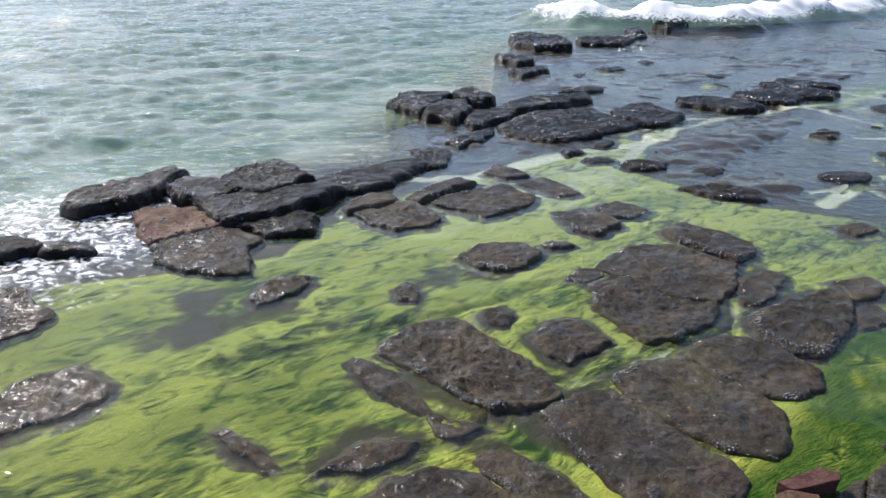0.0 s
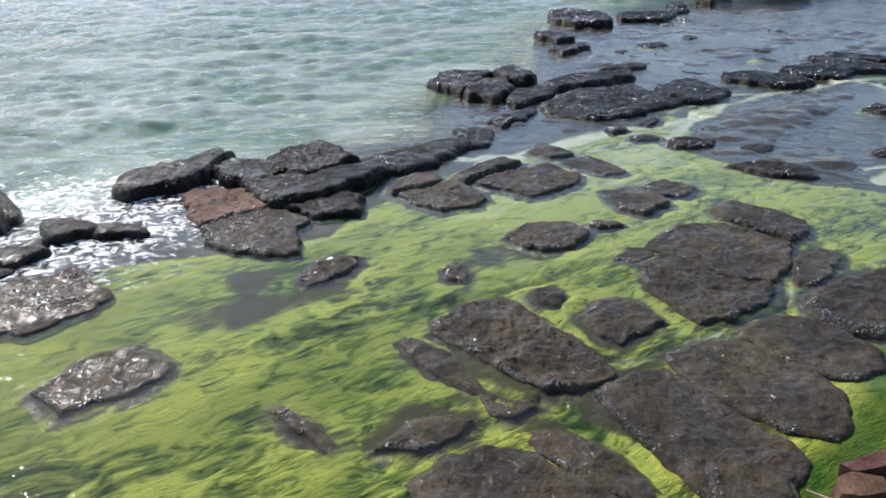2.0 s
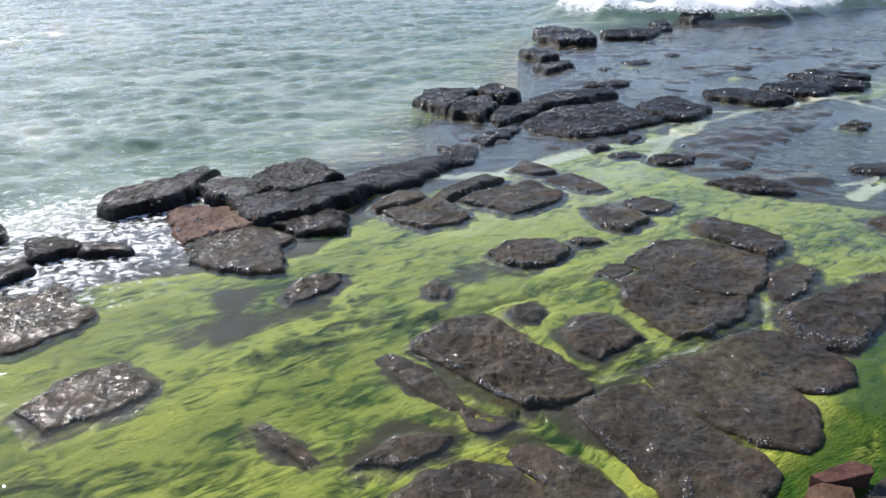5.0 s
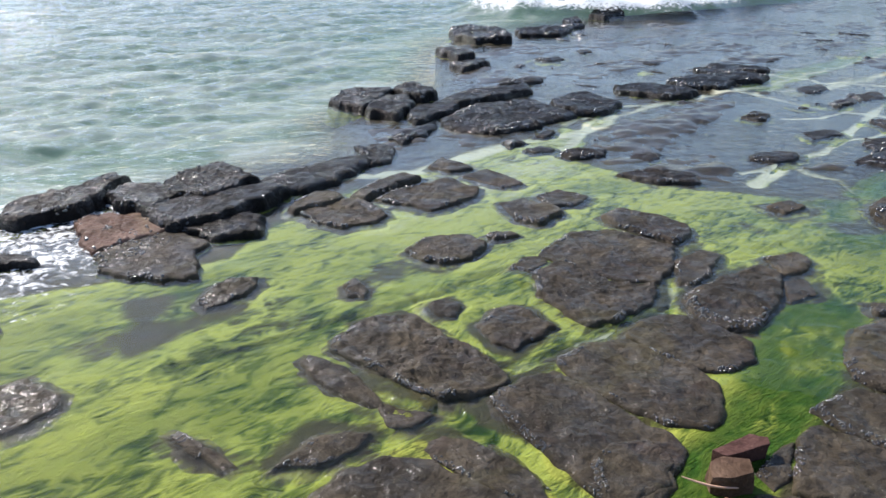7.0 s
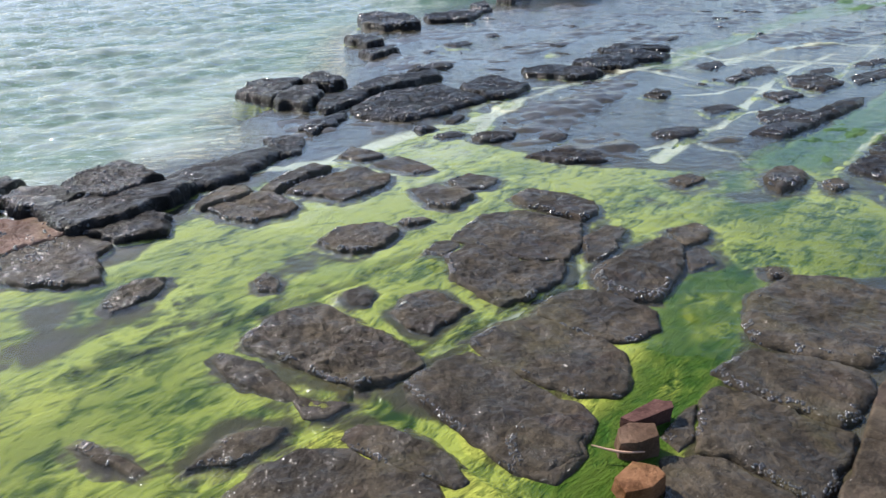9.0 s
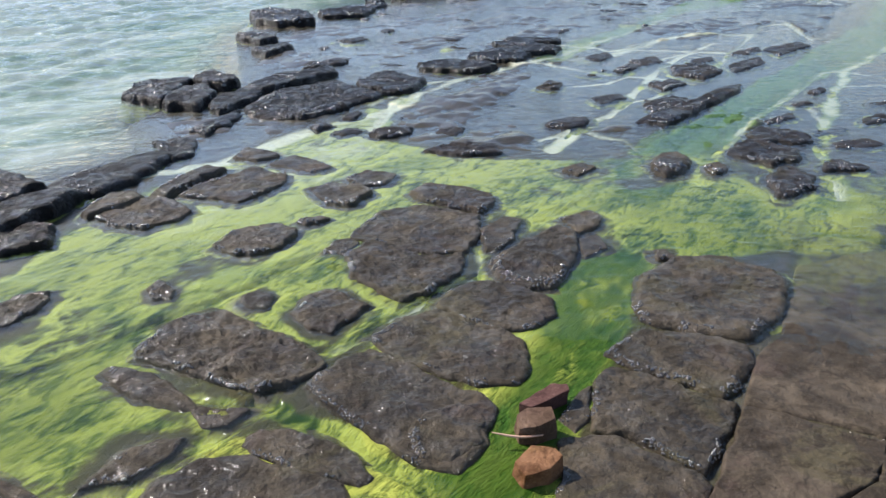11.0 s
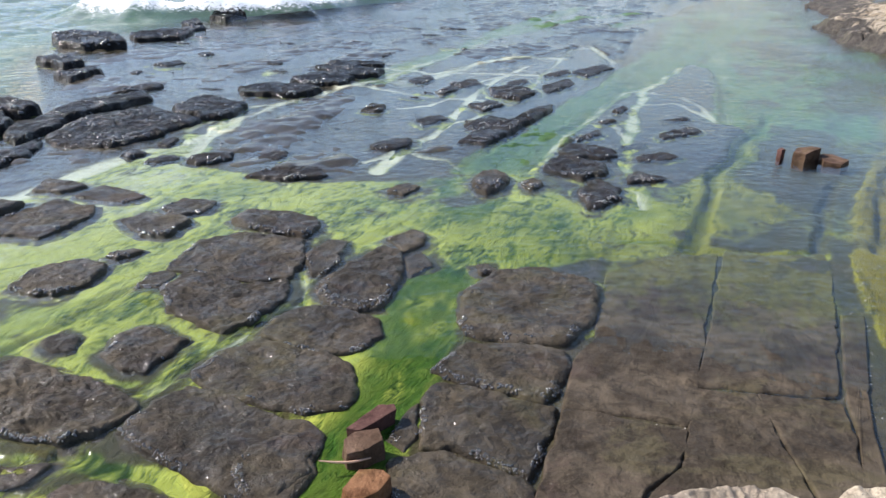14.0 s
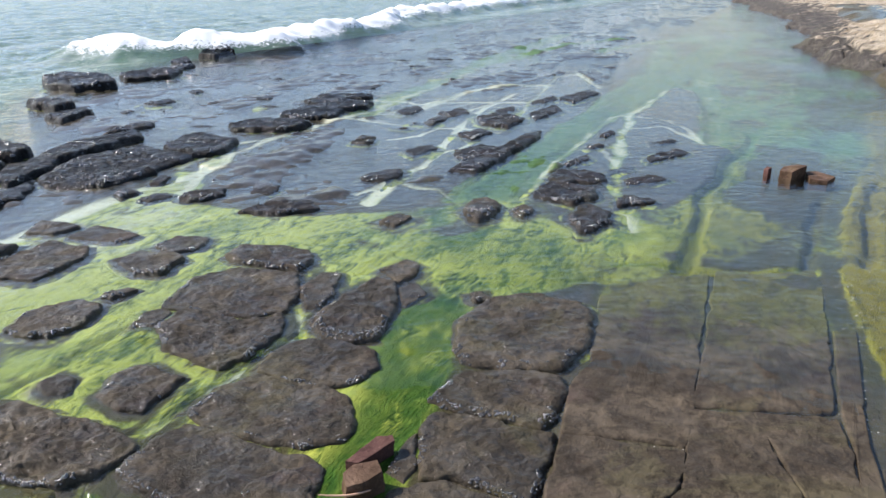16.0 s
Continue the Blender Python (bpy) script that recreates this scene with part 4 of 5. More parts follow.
def water_material():
    m, n, l = material("sea_water")
    n.remove(n["Principled BSDF"])
    turbid, foam, rough = attribute(n, "turbid"), attribute(n, "foam"), attribute(n, "chop")
    v = place(n, l, 14, (0.55, 1.6, 1))
    ripple = sums(n, l, "ADD", sums(n, l, "MULTIPLY", grain(n, l, v, 5.0, 5, 0.58, 1.0), sums(n, l, "MULTIPLY", rough, 0.45)), sums(n, l, "MULTIPLY", grain(n, l, place(n, l, 14, (0.9, 1.2, 1)), 8, 3, 0.55, 0.5), sums(n, l, "SUBTRACT", 0.52, sums(n, l, "MULTIPLY", rough, 0.40))))
    k = n.new("ShaderNodeBump")
    k.inputs["Distance"].default_value = 0.16
    l.new(ramp(n, l, rough, 0.03, 1, 0.0, 1.0), k.inputs["Strength"])
    l.new(ripple, k.inputs["Height"])
    clear = n.new("ShaderNodeBsdfTransparent")
    clear.inputs[0].default_value = (0.93, 0.97, 0.95, 1)
    body = n.new("ShaderNodeBsdfDiffuse")
    cloud = grain(n, l, place(n, l, -12, (0.45, 1.2, 1)), 0.9, 7, 0.66, 0.9)
    l.new(mixer(n, l, ramp(n, l, cloud, 0.35, 0.68), (0.14, 0.225, 0.165), (0.41, 0.48, 0.425)), body.inputs[0])
    one = n.new("ShaderNodeMixShader")
    l.new(turbid, one.inputs[0]); l.new(clear.outputs[0], one.inputs[1]); l.new(body.outputs[0], one.inputs[2])
    gloss = n.new("ShaderNodeBsdfGlossy")
    gloss.inputs["Roughness"].default_value = 0.04
    l.new(k.outputs[0], gloss.inputs["Normal"])
    face = n.new("ShaderNodeLayerWeight")
    face.inputs[0].default_value = 0.5
    l.new(k.outputs[0], face.inputs["Normal"])
    share = sums(n, l, "ADD", 0.021, sums(n, l, "MULTIPLY", sums(n, l, "POWER", face.outputs["Facing"], 5.0), 0.979))
    two = n.new("ShaderNodeMixShader")
    l.new(share, two.inputs[0]); l.new(one.outputs[0], two.inputs[1]); l.new(gloss.outputs[0], two.inputs[2])
    white = n.new("ShaderNodeBsdfDiffuse")
    white.inputs[0].default_value = (0.82, 0.85, 0.85, 1)
    three = n.new("ShaderNodeMixShader")
    lace = grain(n, l, place(n, l, 10), 11, 6, 0.7, 0.8)
    l.new(ramp(n, l, sums(n, l, "ADD", foam, sums(n, l, "MULTIPLY", sums(n, l, "SUBTRACT", lace, 0.5), 1.6)), 0.45, 0.75), three.inputs[0])
    l.new(two.outputs[0], three.inputs[1]); l.new(white.outputs[0], three.inputs[2])
    l.new(three.outputs[0], n["Material Output"].inputs[0])
    return m


# ---- ground and water sheets ----
def ring_sheet(name, fine, ratio, reach, close_share=1.0):
    """A round sheet about the place where the camera stands, finer where it is looked at."""
    close = fine * close_share
    turns = np.concatenate([np.arange(-180, -62, 6.0), np.arange(-62, 25, fine), np.arange(25, 76, close), np.arange(76, 92, fine), np.arange(92, 180, 6.0)])
    near = 1 + (ratio - 1) * close_share
    first = 1.2 * near ** np.arange(int(math.log(5 / 1.2) / math.log(near)))
    radii = np.concatenate([[0.0, 0.5, 0.9], first, 5 * ratio ** np.arange(int(math.log(70 / 5) / math.log(ratio))), 75 * 1.35 ** np.arange(reach)])
    t, r = np.meshgrid(np.radians(turns), radii)
    x, y = r * np.sin(t), r * np.cos(t)
    nr, nt = r.shape
    i = np.arange(nr * nt).reshape(nr, nt)
    a, b = i[:-1], i[1:]
    quads = np.stack([a, np.roll(a, -1, 1), np.roll(b, -1, 1), b], -1).reshape(-1, 4)
    return x.ravel(), y.ravel(), quads


def fast_mesh(name, verts, quads, mat, smooth_faces=True):
    """A mesh of quads from arrays."""
    me = bpy.data.meshes.new(name)
    me.vertices.add(len(verts))
    me.vertices.foreach_set("co", np.asarray(verts, np.float32).ravel())
    me.loops.add(quads.size)
    me.loops.foreach_set("vertex_index", np.asarray(quads, np.int32).ravel())
    me.polygons.add(len(quads))
    me.polygons.foreach_set("loop_start", np.arange(0, quads.size, 4, dtype=np.int32))
    me.update(calc_edges=True)
    me.shade_smooth()
    me.materials.append(mat)
    return me


def sheet_mesh(name, x, y, z, quads, layers, mat):
    me = fast_mesh(name, np.stack([x, y, z], 1), quads, mat)
    for key, values in layers.items():
        me.attributes.new(key, "FLOAT", "POINT").data.foreach_set("value", np.asarray(values, np.float32))
    return me


gx, gy, gq = ring_sheet("ground", 0.32, 1.0062, 12, 0.6)
gz, weed, silt, dark, sea_d, pool_d, dry_d, lime, chan, brown = plan(gx, gy)
deep = smooth(0.8, 3.0, sea_d)
teal = 0.9 * smooth(6.0, 9.5, gx + 0.25 * gy - 1.2 + 0.6 * fbm(gx, gy, 1.2, 46))
teal = np.maximum(teal, 0.8 * chan * smooth(5.5, 7.5, np.hypot(gx, gy)))
milk = 0.45 * smooth(1.8, 5.8, gy - 0.35 * gx) * (1 + 0.9 * fbm(gx, gy, 0.8, 45)) * (1 - 0.7 * dark) * smooth(5.0, 3.4, gx)
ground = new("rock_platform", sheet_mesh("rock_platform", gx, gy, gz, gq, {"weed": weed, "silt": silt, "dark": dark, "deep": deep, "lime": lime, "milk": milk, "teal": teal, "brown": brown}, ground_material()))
tagged(ground, "jointed dark siltstone shore platform overgrown with green weed", "rock platform", kind="structure")

wx, wy, wq = ring_sheet("water", 0.24, 1.0055, 15)
ws, wp = (inside(wx + 0.08 * fbm(wx, wy, 0.7, 3), wy + 0.08 * fbm(wx, wy, 0.7, 5), k) for k in (SEA, POOL))
out = smooth(-0.2, 2.5, ws)
dist = np.hypot(wx, wy)
fade = smooth(120, 40, dist)
swell = np.zeros_like(wx)
for k in range(17):
    ang = radians(-22 + 40 * math.sin(k * 2.3))
    lam = 0.24 * 1.25 ** k
    amp = 0.0165 * lam ** 0.50 * math.exp(-lam / 2.4)
    ph = (wx * math.sin(ang) + wy * math.cos(ang)) * 2 * math.pi / lam + k * 1.7 + 1.4 * fbm(wx, wy, lam * 3, 50 + k, 2)
    swell += amp * (np.sin(ph) + 0.35 * np.sin(2 * ph + 1.3))
surf, along = to_line(wx + 0.7 * fbm(wx, wy, 2.2, 61), wy + 0.7 * fbm(wx, wy, 2.2, 62), SURF)
roll = smooth(1.5, 0.0, surf) * smooth(0.0, 0.10, along)
wz = swell * (0.02 + 1.0 * out) * fade + 0.50 * roll * (1 + 0.5 * fbm(wx, wy, 0.9, 63))
wz = wz + 0.0025 * fbm(wx, wy, 0.25, 77, 2) * smooth(30, 10, dist)
foam = 1.1 * roll
wash, _ = to_line(wx, wy, [(-4.6, 4.6), (-3.1, 5.3), (-2.4, 5.3), (-2.9, 4.6)])
foam = np.maximum(foam, 0.56 * smooth(1.9, 0.3, wash))
edge = smooth(0.35, 0.0, np.abs(ws - 0.1)) * 0.35 * smooth(0.0, 0.3, fbm(wx, wy, 1.5, 81))
foam = np.maximum(foam, edge * smooth(25, 15, wy))
turbid = 0.72 * smooth(-0.1, 0.9, ws)
calm = 1.0 + 0.25 * smooth(5.0, 8.5, wy)
chop = np.clip((0.28 + 0.12 * fbm(wx, wy, 1.3, 88)) * calm + (0.30 + 0.45 * smooth(22, 8, dist)) * smooth(-0.3, 1.0, ws), 0, 1)
water = new("water", sheet_mesh("water", wx, wy, wz, wq, {"turbid": turbid, "foam": foam, "chop": chop}, water_material()))
tagged(water, "rippled green-blue sea water and clear film over the rocks", "water", kind="structure")



# ---- stones ----
# domes added on the rims to make sun glints: place and radius
GLINT_KNOBS = []


def block_mesh(name, pts, top, mat, seed, rough=1.0, rim=0.04, base=-0.075, step=0.0, ragged=0.014, skirt=0.05, lean=(0, 0), grow=0.0):
    """A worn block on an outline: a rounded rim, a rough top and flanks that run into the ground. Its origin is the outline's middle."""
    p = np.array(pts)
    nxt = np.roll(p, -1, 0)
    area = p[:, 0] * nxt[:, 1] - nxt[:, 0] * p[:, 1]
    c = ((p + nxt) * area[:, None]).sum(0) / (3 * area.sum())
    p = p - c
    _, axes = np.linalg.eigh(np.cov(p.T))
    size = np.ptp(p @ axes, axis=0) / 2
    q = p @ axes / size
    far = np.hypot(*c)
    space = max(0.008, 0.0028 * far)
    around = np.hypot(*(p - np.roll(p, 1, 0)).T).sum()
    nt = int(np.clip(around / space, 40, 380))
    nr = int(np.clip(size.min() / space * 1.4, 7, 64))
    th = np.linspace(0, 2 * math.pi, nt, endpoint=False)
    dx, dy = np.cos(th), np.sin(th)
    r0 = np.full(nt, 0.05)
    for (ax, ay), (bx, by) in zip(q, np.roll(q, -1, 0)):
        ex, ey = bx - ax, by - ay
        det = dx * ey - dy * ex
        det = np.where(np.abs(det) < 1e-9, 1e-9, det)
        t, u = (ax * ey - ay * ex) / det, (ax * dy - ay * dx) / det
        r0 = np.where((t > 0) & (u >= -1e-6) & (u <= 1 + 1e-6), np.maximum(r0, t), r0)
    for _ in range(max(1, int(nt / 100))):
        r0 = 0.25 * np.roll(r0, 1) + 0.5 * r0 + 0.25 * np.roll(r0, -1)
    mid = (np.stack([dx * r0, dy * r0], 1) * size) @ axes.T
    wob = ragged * (1.0 * value_noise((mid[:, 0] + c[0]) / 0.17, (mid[:, 1] + c[1]) / 0.17, 5) + 0.6 * value_noise((mid[:, 0] + c[0]) / 0.06, (mid[:, 1] + c[1]) / 0.06, 6))
    length = np.hypot(mid[:, 0], mid[:, 1])
    mid = mid * (1 + (wob + grow) / length)[:, None]
    length = np.hypot(mid[:, 0], mid[:, 1])
    s = 1 - (1 - np.linspace(0, 1, nr + 1)) ** 1.4
    s[0] = 0.004
    x, y = s[:, None] * mid[None, :, 0], s[:, None] * mid[None, :, 1]
    inset = (1 - s)[:, None] * np.minimum(length, 1.3 * size.min())[None]
    rim = min(rim, 0.6 * size.min())
    share = np.sqrt(np.clip(1 - (1 - np.clip(inset / rim, 0, 1)) ** 2, 0, 1))
    wx, wy = x + c[0], y + c[1]
    near = min(1.0, 0.55 + size.min())
    lump = rough * near * (0.024 * fbm(wx, wy, 0.36, 91, 3) - 0.022 * np.abs(fbm(wx, wy, 0.17, 92, 3)) + 0.016 * fbm(wx, wy, 0.07, 93, 3) - 0.020 * np.abs(fbm(wx + 0.02 * fbm(wx, wy, 0.1, 97), wy, 0.06, 95, 3)) + 0.008)
    if step:
        tread = np.floor(lump / step)
        lump = step * (tread + smooth(0.55, 1.0, lump / step - tread)) + 0.25 * lump
    crown = pave_height(wx, wy) if top is None else top + x * lean[0] + y * lean[1]
    low = crown - 0.022 if top is None else np.full(np.shape(x), min(-0.006, top - 0.02))
    z = low + (crown - low) * share + lump * (0.35 + 0.65 * smooth(0, 1, inset / (rim * 1.2))) * (0.55 if top is None else min(1.0, 0.55 + 6 * max(top, 0)))
    if name in ("stone", "ledge", "sea_rock"):
        # glossy knobs added for sun glints, in clusters on the rim side that mirrors the sun
        rnd = np.random.RandomState(seed + 7)
        side = -(0.87 * x + 0.5 * y) / (np.hypot(x, y) + 1e-6)
        cluster = fbm(wx, wy, 0.22, 96, 3)
        at_rim = (inset < rim * 1.3) & (inset > rim * 0.1) & (side > 0.1) & (cluster > -0.02)
        chance = np.where(at_rim, 0.30 if name == "stone" else 0.16, 0.0) + np.where((cluster > 0.16) & (inset > rim), 0.0 if name == "stone" else 0.05, 0.0)
        chosen = (rnd.random_sample(np.shape(x)) < chance) & (z > -0.002)
        picked = rnd.permutation(np.nonzero(chosen.ravel())[0])[:170]
        for a, b, h in zip(wx.ravel()[picked], wy.ravel()[picked], z.ravel()[picked]):
            GLINT_KNOBS.append((a, b, h, max(0.0045, 0.0017 * far) * rnd.uniform(0.6, 1.4)))
    out = np.array([0.3, 0.7, 1.0])[:, None] * skirt / length[None] + 1
    x, y = np.concatenate([x, x[-1:] * out]), np.concatenate([y, y[-1:] * out])
    foot = z[-1:]
    z = np.concatenate([z] + [foot + (np.minimum(base, foot - 0.02) - foot) * k for k in (0.25, 0.6, 1.0)])
    rows = nr + 4
    i = np.arange(rows * nt).reshape(rows, nt)
    quads = np.stack([i[:-1], i[1:], np.roll(i[1:], -1, 1), np.roll(i[:-1], -1, 1)], -1).reshape(-1, 4)
    if np.linalg.det(axes) < 0:
        quads = quads[:, ::-1]
    ob = new(name, fast_mesh(name, np.stack([x, y, z], -1).reshape(-1, 3), quads, mat))
    ob.location = (c[0], c[1], 0)
    return ob


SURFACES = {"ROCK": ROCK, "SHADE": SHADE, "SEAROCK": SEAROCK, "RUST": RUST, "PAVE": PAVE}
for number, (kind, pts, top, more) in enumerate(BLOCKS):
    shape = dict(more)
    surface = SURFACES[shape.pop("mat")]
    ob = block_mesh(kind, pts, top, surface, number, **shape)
    if kind != "sea_rock":
        ob.parent = ground
    elif surface == RUST:
        tagged(ob, "rust-brown wet rock slab at the edge of the sea", "rock", "rocks along the sea edge")
    else:
        tagged(ob, "black wet rock block at the edge of the sea", "rock", "rocks along the sea edge")


def glint_knob_mesh():
    """Small glossy knobs added on the rims of the rocks to make sun glints: low domes of uneven outline."""
    rnd = random.Random(31)
    verts, faces = [], []
    for x, y, z, r in GLINT_KNOBS:
        o, a0, tall = len(verts), rnd.random() * 6, rnd.uniform(0.5, 0.9)
        verts.append((x, y, z + r * tall))
        for share, rise in ((0.55, 0.80), (0.9, 0.35), (1.05, -0.5)):
            for k in range(6):
                w = r * share * rnd.uniform(0.85, 1.15)
                verts.append((x + w * math.cos(a0 + k * 1.0472), y + w * math.sin(a0 + k * 1.0472), z + r * tall * rise))
        faces += [(o, o + 1 + k, o + 1 + (k + 1) % 6) for k in range(6)]
        for ring in (1, 7):
            faces += [(o + ring + k, o + ring + 6 + k, o + ring + 6 + (k + 1) % 6, o + ring + (k + 1) % 6) for k in range(6)]
    me = bpy.data.meshes.new("glint_knobs")
    me.from_pydata(verts, [], faces)
    me.shade_smooth()
    m, n, l = material("glint_knob_gloss")
    b = n["Principled BSDF"]
    col, big, mid, fine = rock_colour(n, l, (0.016, 0.014, 0.011), (0.040, 0.033, 0.025))
    l.new(col, b.inputs["Base Color"])
    b.inputs["Roughness"].default_value = 0.22
    b.inputs["Coat Weight"].default_value, b.inputs["Coat Roughness"].default_value, b.inputs["Coat IOR"].default_value = 1.0, 0.24, 1.6
    me.materials.append(m)
    return tagged(new("glint_knobs", me), "small dark glossy domes added along the block rims to make sun glints", "rock knobs", kind="stuff")


glint_knob_mesh()


# ---- the rocky bank along the landward side ----
def bank_mesh():
    """A bank of layered rock that steps up from the water."""
    line = [(3.4, -7.0), (6.4, -2.0), (9.4, 2.2), (12.9, 6.4), (15.6, 9.0), (17.4, 11.0), (23.0, 16.2), (30.5, 22.6), (38.0, 30.4), (60, 50), (120, 92)]
    px, py = [], []
    for (ax, ay), (bx, by) in zip(line, line[1:]):
        steps = int(max(6, 60 * math.hypot(bx - ax, by - ay) / math.hypot(ax, ay)))
        for k in range(steps):
            px.append(ax + (bx - ax) * k / steps)
            py.append(ay + (by - ay) * k / steps)
    px, py = np.array(px), np.array(py)
    tx, ty = np.gradient(px), np.gradient(py)
    size = np.hypot(tx, ty)
    nx, ny = ty / size, -tx / size
    across = np.concatenate([np.linspace(-0.4, 3.6, 90), np.linspace(3.8, 12, 14)])
    u, v = np.meshgrid(np.arange(len(px)), across, indexing="ij")
    x, y = px[u] + nx[u] * v, py[u] + ny[u] * v
    wob = 0.9 * fbm(x, y, 2.6, 201, 4) + 0.55 * fbm(x, y, 0.9, 202, 5)
    rise = np.clip(v + wob, -0.4, 20)
    z = -0.35 + 0.55 * smooth(-0.3, 0.6, rise) + 0.34 * np.clip(rise - 0.3, 0, 4) + 0.10 * np.clip(rise - 4, 0, 9)
    z = z + 0.22 * np.abs(fbm(x, y, 1.1, 205, 4)) * smooth(0.0, 0.6, rise)
    step = 0.20
    warp = 0.6 * fbm(x, y, 1.7, 203, 3)
    k = z / step + warp
    z = 0.3 * z + 0.7 * step * (np.floor(k) + smooth(0.6, 1.0, k - np.floor(k)) - warp)
    z = z + 0.09 * fbm(x, y, 0.4, 204, 4) - 0.22 * smooth(0.09, 0.0, np.abs(fbm(x, y, 0.9, 206, 4))) * smooth(0.1, 0.6, rise)
    z = np.where(z > 0.1, 0.1 + (z - 0.1) * (1 - 0.7 * smooth(19, 32, np.hypot(x, y))), z)
    m, n = u.shape
    i = np.arange(m * n).reshape(m, n)
    quads = np.stack([i[:-1, :-1], i[:-1, 1:], i[1:, 1:], i[1:, :-1]], -1).reshape(-1, 4)[:, ::-1]
    return sheet_mesh("rocky_bank", x.ravel(), y.ravel(), z.ravel(), quads, {}, bank_material())


def bank_material():
    m, n, l = material("layered_bank_rock")
    b = n["Principled BSDF"]
    low, big, mid, fine = rock_colour(n, l, (0.075, 0.064, 0.052), (0.16, 0.135, 0.11))
    v = place(n, l, 0, (1, 1, 2.5))
    tone = grain(n, l, v, 1.6, 5, 0.65, 0.4)
    high = mixer(n, l, ramp(n, l, tone, 0.35, 0.62), (0.42, 0.32, 0.20), (0.66, 0.56, 0.42))
    high = mixer(n, l, ramp(n, l, mid, 0.54, 0.64, 0, 0.75), high, (0.08, 0.058, 0.04))
    g = n.new("ShaderNodeNewGeometry")
    sep = n.new("ShaderNodeSeparateXYZ")
    l.new(g.outputs["Position"], sep.inputs[0])
    level = sums(n, l, "ADD", sep.outputs[2], sums(n, l, "MULTIPLY", sums(n, l, "SUBTRACT", big, 0.5), 1.0))
    l.new(mixer(n, l, ramp(n, l, level, 0.26, 0.46), low, high), b.inputs["Base Color"])
    b.inputs["Roughness"].default_value = 0.8
    height = sums(n, l, "ADD", sums(n, l, "MULTIPLY", mid, 1.0), sums(n, l, "MULTIPLY", fine, 0.15))
    l.new(bump(n, l, height, 1.0, 0.18), b.inputs["Normal"])
    return m


bank = new("rocky_bank", bank_mesh())
tagged(bank, "layered rock bank, dark below and ochre sandstone above", "rock bank", kind="structure")


# ---- pale sandstone blocks at the near edge ----
def pale_block(pts, top, seed):
    ob = block_mesh("sandstone_block", pts, top, SAND, seed, rough=1.5, rim=0.05, base=-0.05, ragged=0.02)
    return tagged(ob, "pale weathered sandstone block lying on the pavement", "rock", "sandstone blocks")


pale_block([(1.96, 1.35), (2.14, 1.34), (2.35, 1.26), (2.50, 1.17), (2.51, 1.08), (2.25, 0.87), (1.74, 1.12)], 0.24, 401)
pale_block([(2.56, 1.05), (2.67, 1.06), (2.88, 0.98), (2.91, 0.81), (2.59, 0.64), (2.26, 0.81)], 0.24, 402)


# ---- loose stones ----
def slab_stone(name, pts, tops, foot, mat, label, seed, spread=1.06):
    """A broken slab: an outline at its own heights over a slightly wider foot, with chipped edges."""
    rnd = random.Random(seed)
    mx, my = sum(p[0] for p in pts) / len(pts), sum(p[1] for p in pts) / len(pts)
    bm = bmesh.new()
    rim_top = [bm.verts.new((x - mx, y - my, z)) for (x, y), z in zip(pts, tops)]
    rim_low = [bm.verts.new(((x - mx) * spread + rnd.uniform(-0.006, 0.006), (y - my) * spread + rnd.uniform(-0.006, 0.006), foot)) for x, y in pts]
    n = len(pts)
    bm.faces.new(rim_top)
    bm.faces.new(rim_low[::-1])
    for k in range(n):
        bm.faces.new((rim_top[k], rim_low[k], rim_low[(k + 1) % n], rim_top[(k + 1) % n]))
    bmesh.ops.recalc_face_normals(bm, faces=bm.faces)
    bmesh.ops.bevel(bm, geom=list(bm.edges), offset=0.004, segments=2, profile=0.6, affect="EDGES")
    bmesh.ops.triangulate(bm, faces=bm.faces)
    bmesh.ops.subdivide_edges(bm, edges=[e for e in bm.edges if e.calc_length() > 0.04], cuts=3, use_grid_fill=True)
    bmesh.ops.triangulate(bm, faces=bm.faces)
    for v in bm.verts:
        v.co += 0.004 * noise.noise_vector(v.co * 22 + Vector((seed, 0, 0))) + 0.003 * noise.noise_vector(v.co * 60)
    bmesh.ops.recalc_face_normals(bm, faces=bm.faces)
    me = bpy.data.meshes.new(name)
    bm.to_mesh(me)
    bm.free()
    me.materials.append(mat)
    ob = new(name, me)
    ob.location = (mx, my, 0)
    return tagged(ob, label, "stone")


slab_stone("loose_stone", [(1.32, 2.44), (1.51, 2.52), (1.57, 2.48), (1.56, 2.44), (1.36, 2.39)], (0.065, 0.08, 0.09, 0.085, 0.07), 0.0, RED, "dark red flat-topped stone lying in green weed", 3, 0.97)
slab_stone("loose_stone", [(1.26, 2.33), (1.32, 2.35), (1.41, 2.31), (1.40, 2.24), (1.30, 2.22), (1.24, 2.25)], (0.095, 0.105, 0.115, 0.105, 0.10, 0.085), -0.02, BROWN, "brown angular stone with a grey top in green weed", 8)
slab_stone("loose_stone", [(1.15, 2.08), (1.24, 2.13), (1.32, 2.08), (1.33, 2.03), (1.26, 1.99), (1.16, 2.00)], (0.075, 0.09, 0.10, 0.095, 0.08, 0.06), -0.02, ORANGE, "ochre angular stone with a wet front in green weed", 14, 1.1)
slab_stone("pool_stone", [(7.20, 4.69), (7.22, 4.56), (7.44, 4.55), (7.51, 4.71), (7.36, 4.76)], (0.08, 0.085, 0.13, 0.10, 0.09), -0.13, BROWN, "brown angular slab standing in the shallow pool", 21, 1.0)
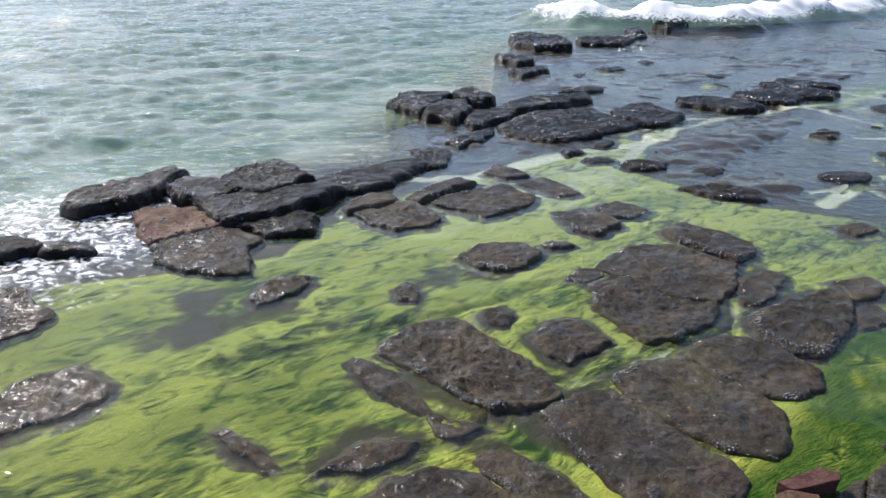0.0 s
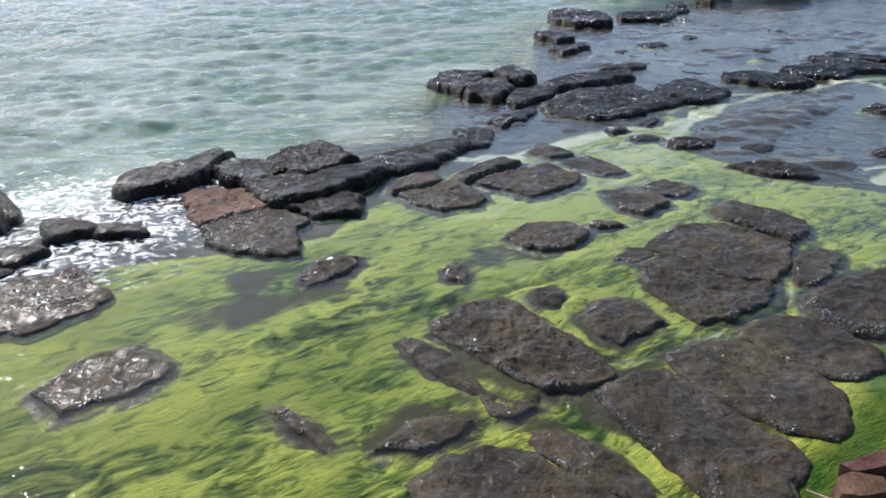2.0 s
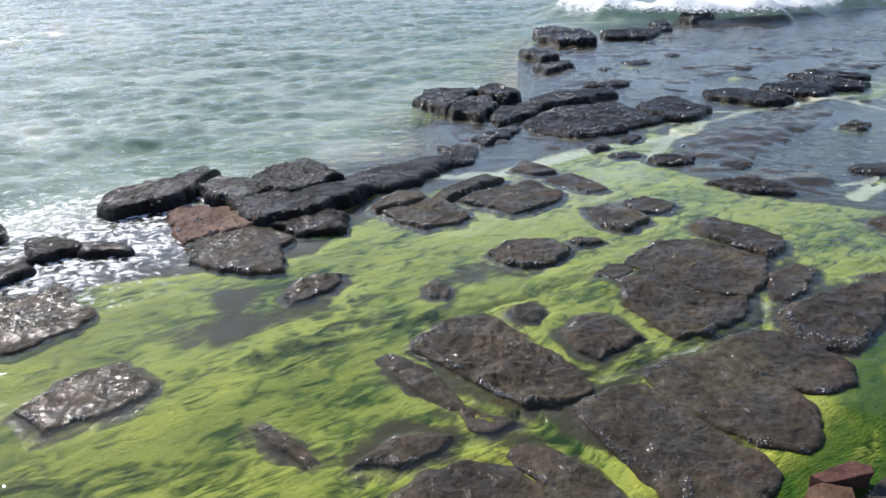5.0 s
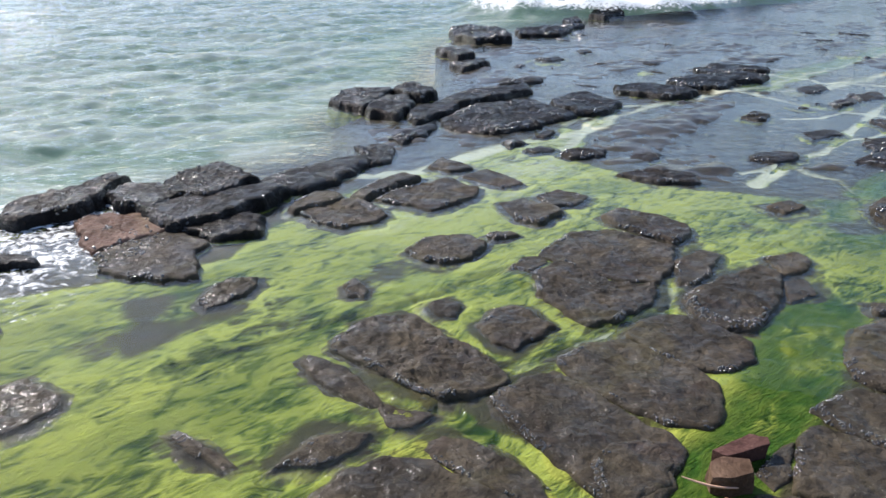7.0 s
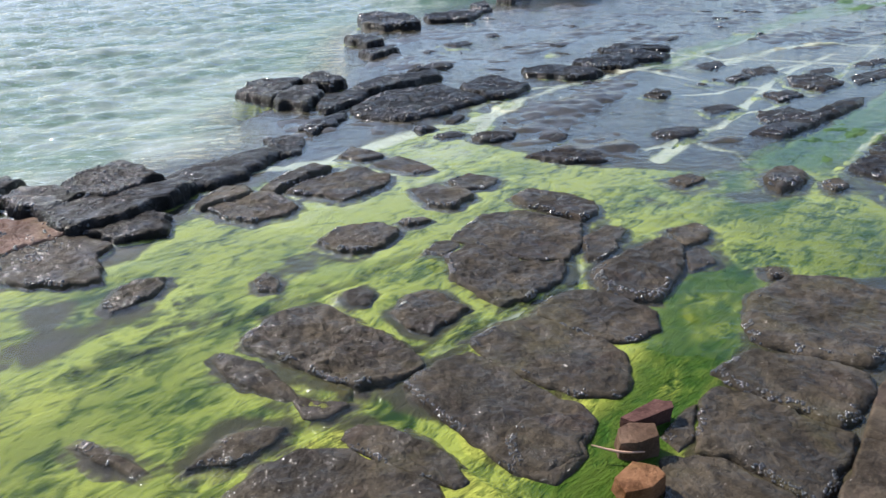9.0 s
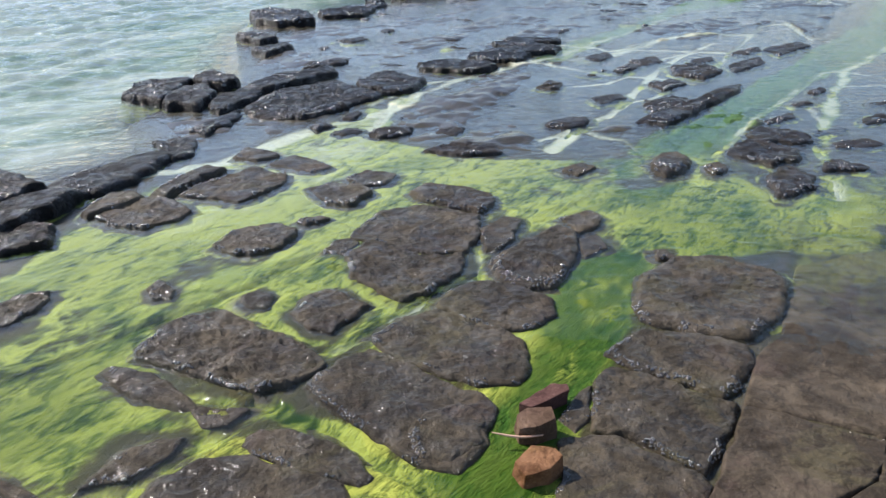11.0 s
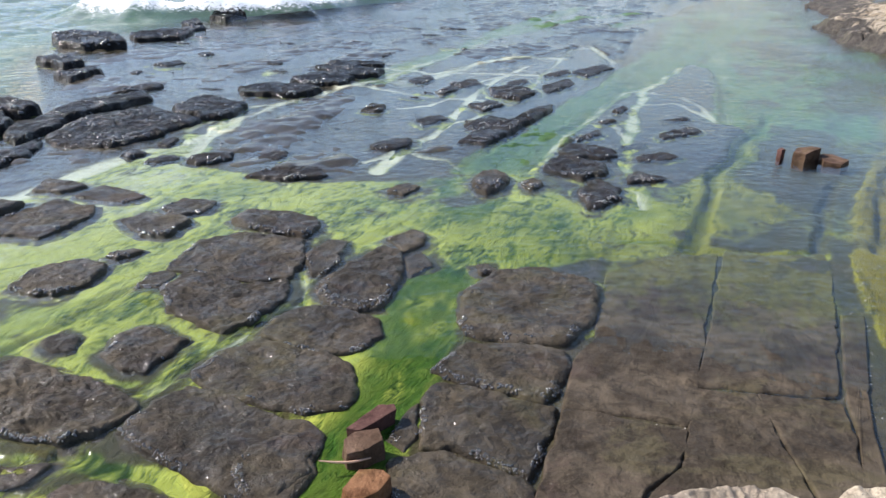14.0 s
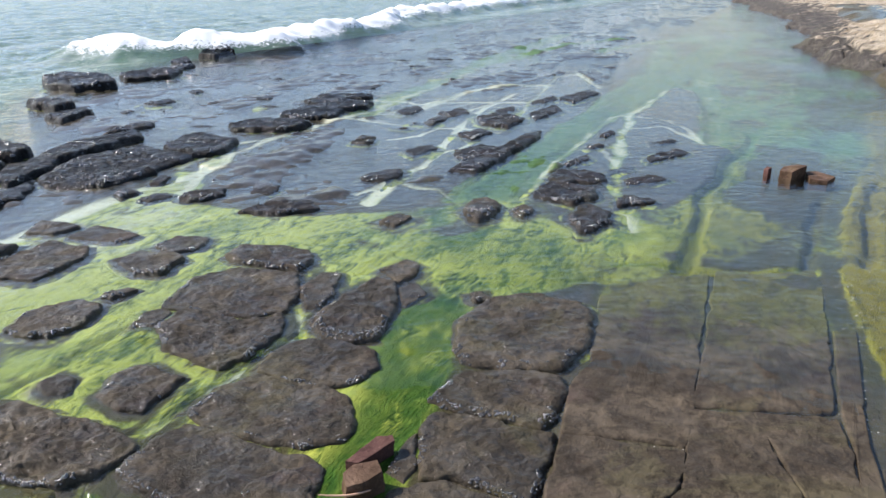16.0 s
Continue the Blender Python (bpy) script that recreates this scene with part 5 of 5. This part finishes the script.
slab_stone("pool_stone", [(7.17, 4.86), (7.17, 4.80), (7.25, 4.82), (7.29, 4.90)], (0.06, 0.08, 0.07, 0.07), -0.13, RED, "small rust-brown stone in the shallow pool", 22, 1.0)
slab_stone("pool_stone", [(7.49, 4.59), (7.65, 4.56), (7.62, 4.34), (7.42, 4.29), (7.34, 4.43)], (0.05, 0.04, 0.03, 0.02, 0.03), -0.13, BROWN, "flat brown stone in the shallow pool", 23)


def stick(pts, radius, mat, label):
    cu = bpy.data.curves.new("stick", "CURVE")
    cu.dimensions, cu.bevel_depth, cu.bevel_resolution = "3D", radius, 3
    sp = cu.splines.new("NURBS")
    sp.points.add(len(pts) - 1)
    for p, (q, w) in zip(sp.points, pts):
        p.co, p.radius = (*q, 1), w
    sp.use_endpoint_u, sp.order_u = True, 3
    tmp = bpy.data.objects.new("stick", cu)
    me = bpy.data.meshes.new_from_object(tmp)
    bpy.data.objects.remove(tmp)
    me.materials.clear()
    me.materials.append(mat)
    me.shade_smooth()
    return tagged(new("stick", me), label, "stick")


wood, wn_, wl_ = material("pale_driftwood")
wv = place(wn_, wl_, 25, (1, 8, 1))
wl_.new(mixer(wn_, wl_, grain(wn_, wl_, wv, 30, 4, 0.6), (0.45, 0.24, 0.15), (0.68, 0.46, 0.33)), wn_["Principled BSDF"].inputs["Base Color"])
wn_["Principled BSDF"].inputs["Roughness"].default_value = 0.6
stick([((1.13, 2.28, 0.07), 0.4), ((1.20, 2.245, 0.058), 1.0), ((1.27, 2.22, 0.055), 0.9), ((1.33, 2.21, 0.06), 0.5)], 0.006, wood, "short pale driftwood stick leaning on the stones")


# ---- pebbles and shell grit in the joints ----
def grit():
    rnd = random.Random(5)
    verts, faces = [], []
    spots = []
    for pts, spread, n in (([(5.29, 2.69), (3.51, 1.46)], 0.04, 70), ([(4.4, 3.15), (2.6, 1.76)], 0.02, 40), ([(2.6, 2.5), (1.9, 1.87)], 0.015, 24), ([(5.5, 2.75), (4.0, 1.7)], 0.10, 30)):
        (ax, ay), (bx, by) = pts
        for _ in range(n):
            t = rnd.random()
            spots.append((ax + (bx - ax) * t + rnd.gauss(0, spread), ay + (by - ay) * t + rnd.gauss(0, spread)))
    for _ in range(60):
        spots.append((rnd.uniform(1.8, 4.4), rnd.uniform(1.3, 2.6)))
    xs, ys = np.array(spots).T
    zs = plan(xs, ys)[0]
    for x, y, z in zip(xs, ys, zs):
        r = rnd.uniform(0.002, 0.006)
        o = len(verts)
        a0 = rnd.random() * 6
        verts += [(x + r * rnd.uniform(0.7, 1.3) * math.cos(a0 + k * 1.2566), y + r * rnd.uniform(0.7, 1.3) * math.sin(a0 + k * 1.2566), z) for k in range(5)]
        verts += [(x + r * 0.6 * math.cos(a0 + k * 1.2566), y + r * 0.6 * math.sin(a0 + k * 1.2566), z + r * 0.8) for k in range(5)]
        faces += [(o + k, o + (k + 1) % 5, o + 5 + (k + 1) % 5, o + 5 + k) for k in range(5)] + [tuple(range(o + 5, o + 10))]
    me = bpy.data.meshes.new("shell_grit")
    me.from_pydata(verts, [], faces)
    m, n, l = material("pale_grit")
    g = n.new("ShaderNodeNewGeometry")
    l.new(mixer(n, l, g.outputs["Random Per Island"], (0.10, 0.08, 0.06), (0.52, 0.47, 0.40)), n["Principled BSDF"].inputs["Base Color"])
    n["Principled BSDF"].inputs["Roughness"].default_value = 0.4
    me.materials.append(m)
    return tagged(new("shell_grit", me), "pale shell grit and tiny pebbles in the joints", "grit", kind="stuff")


grit()
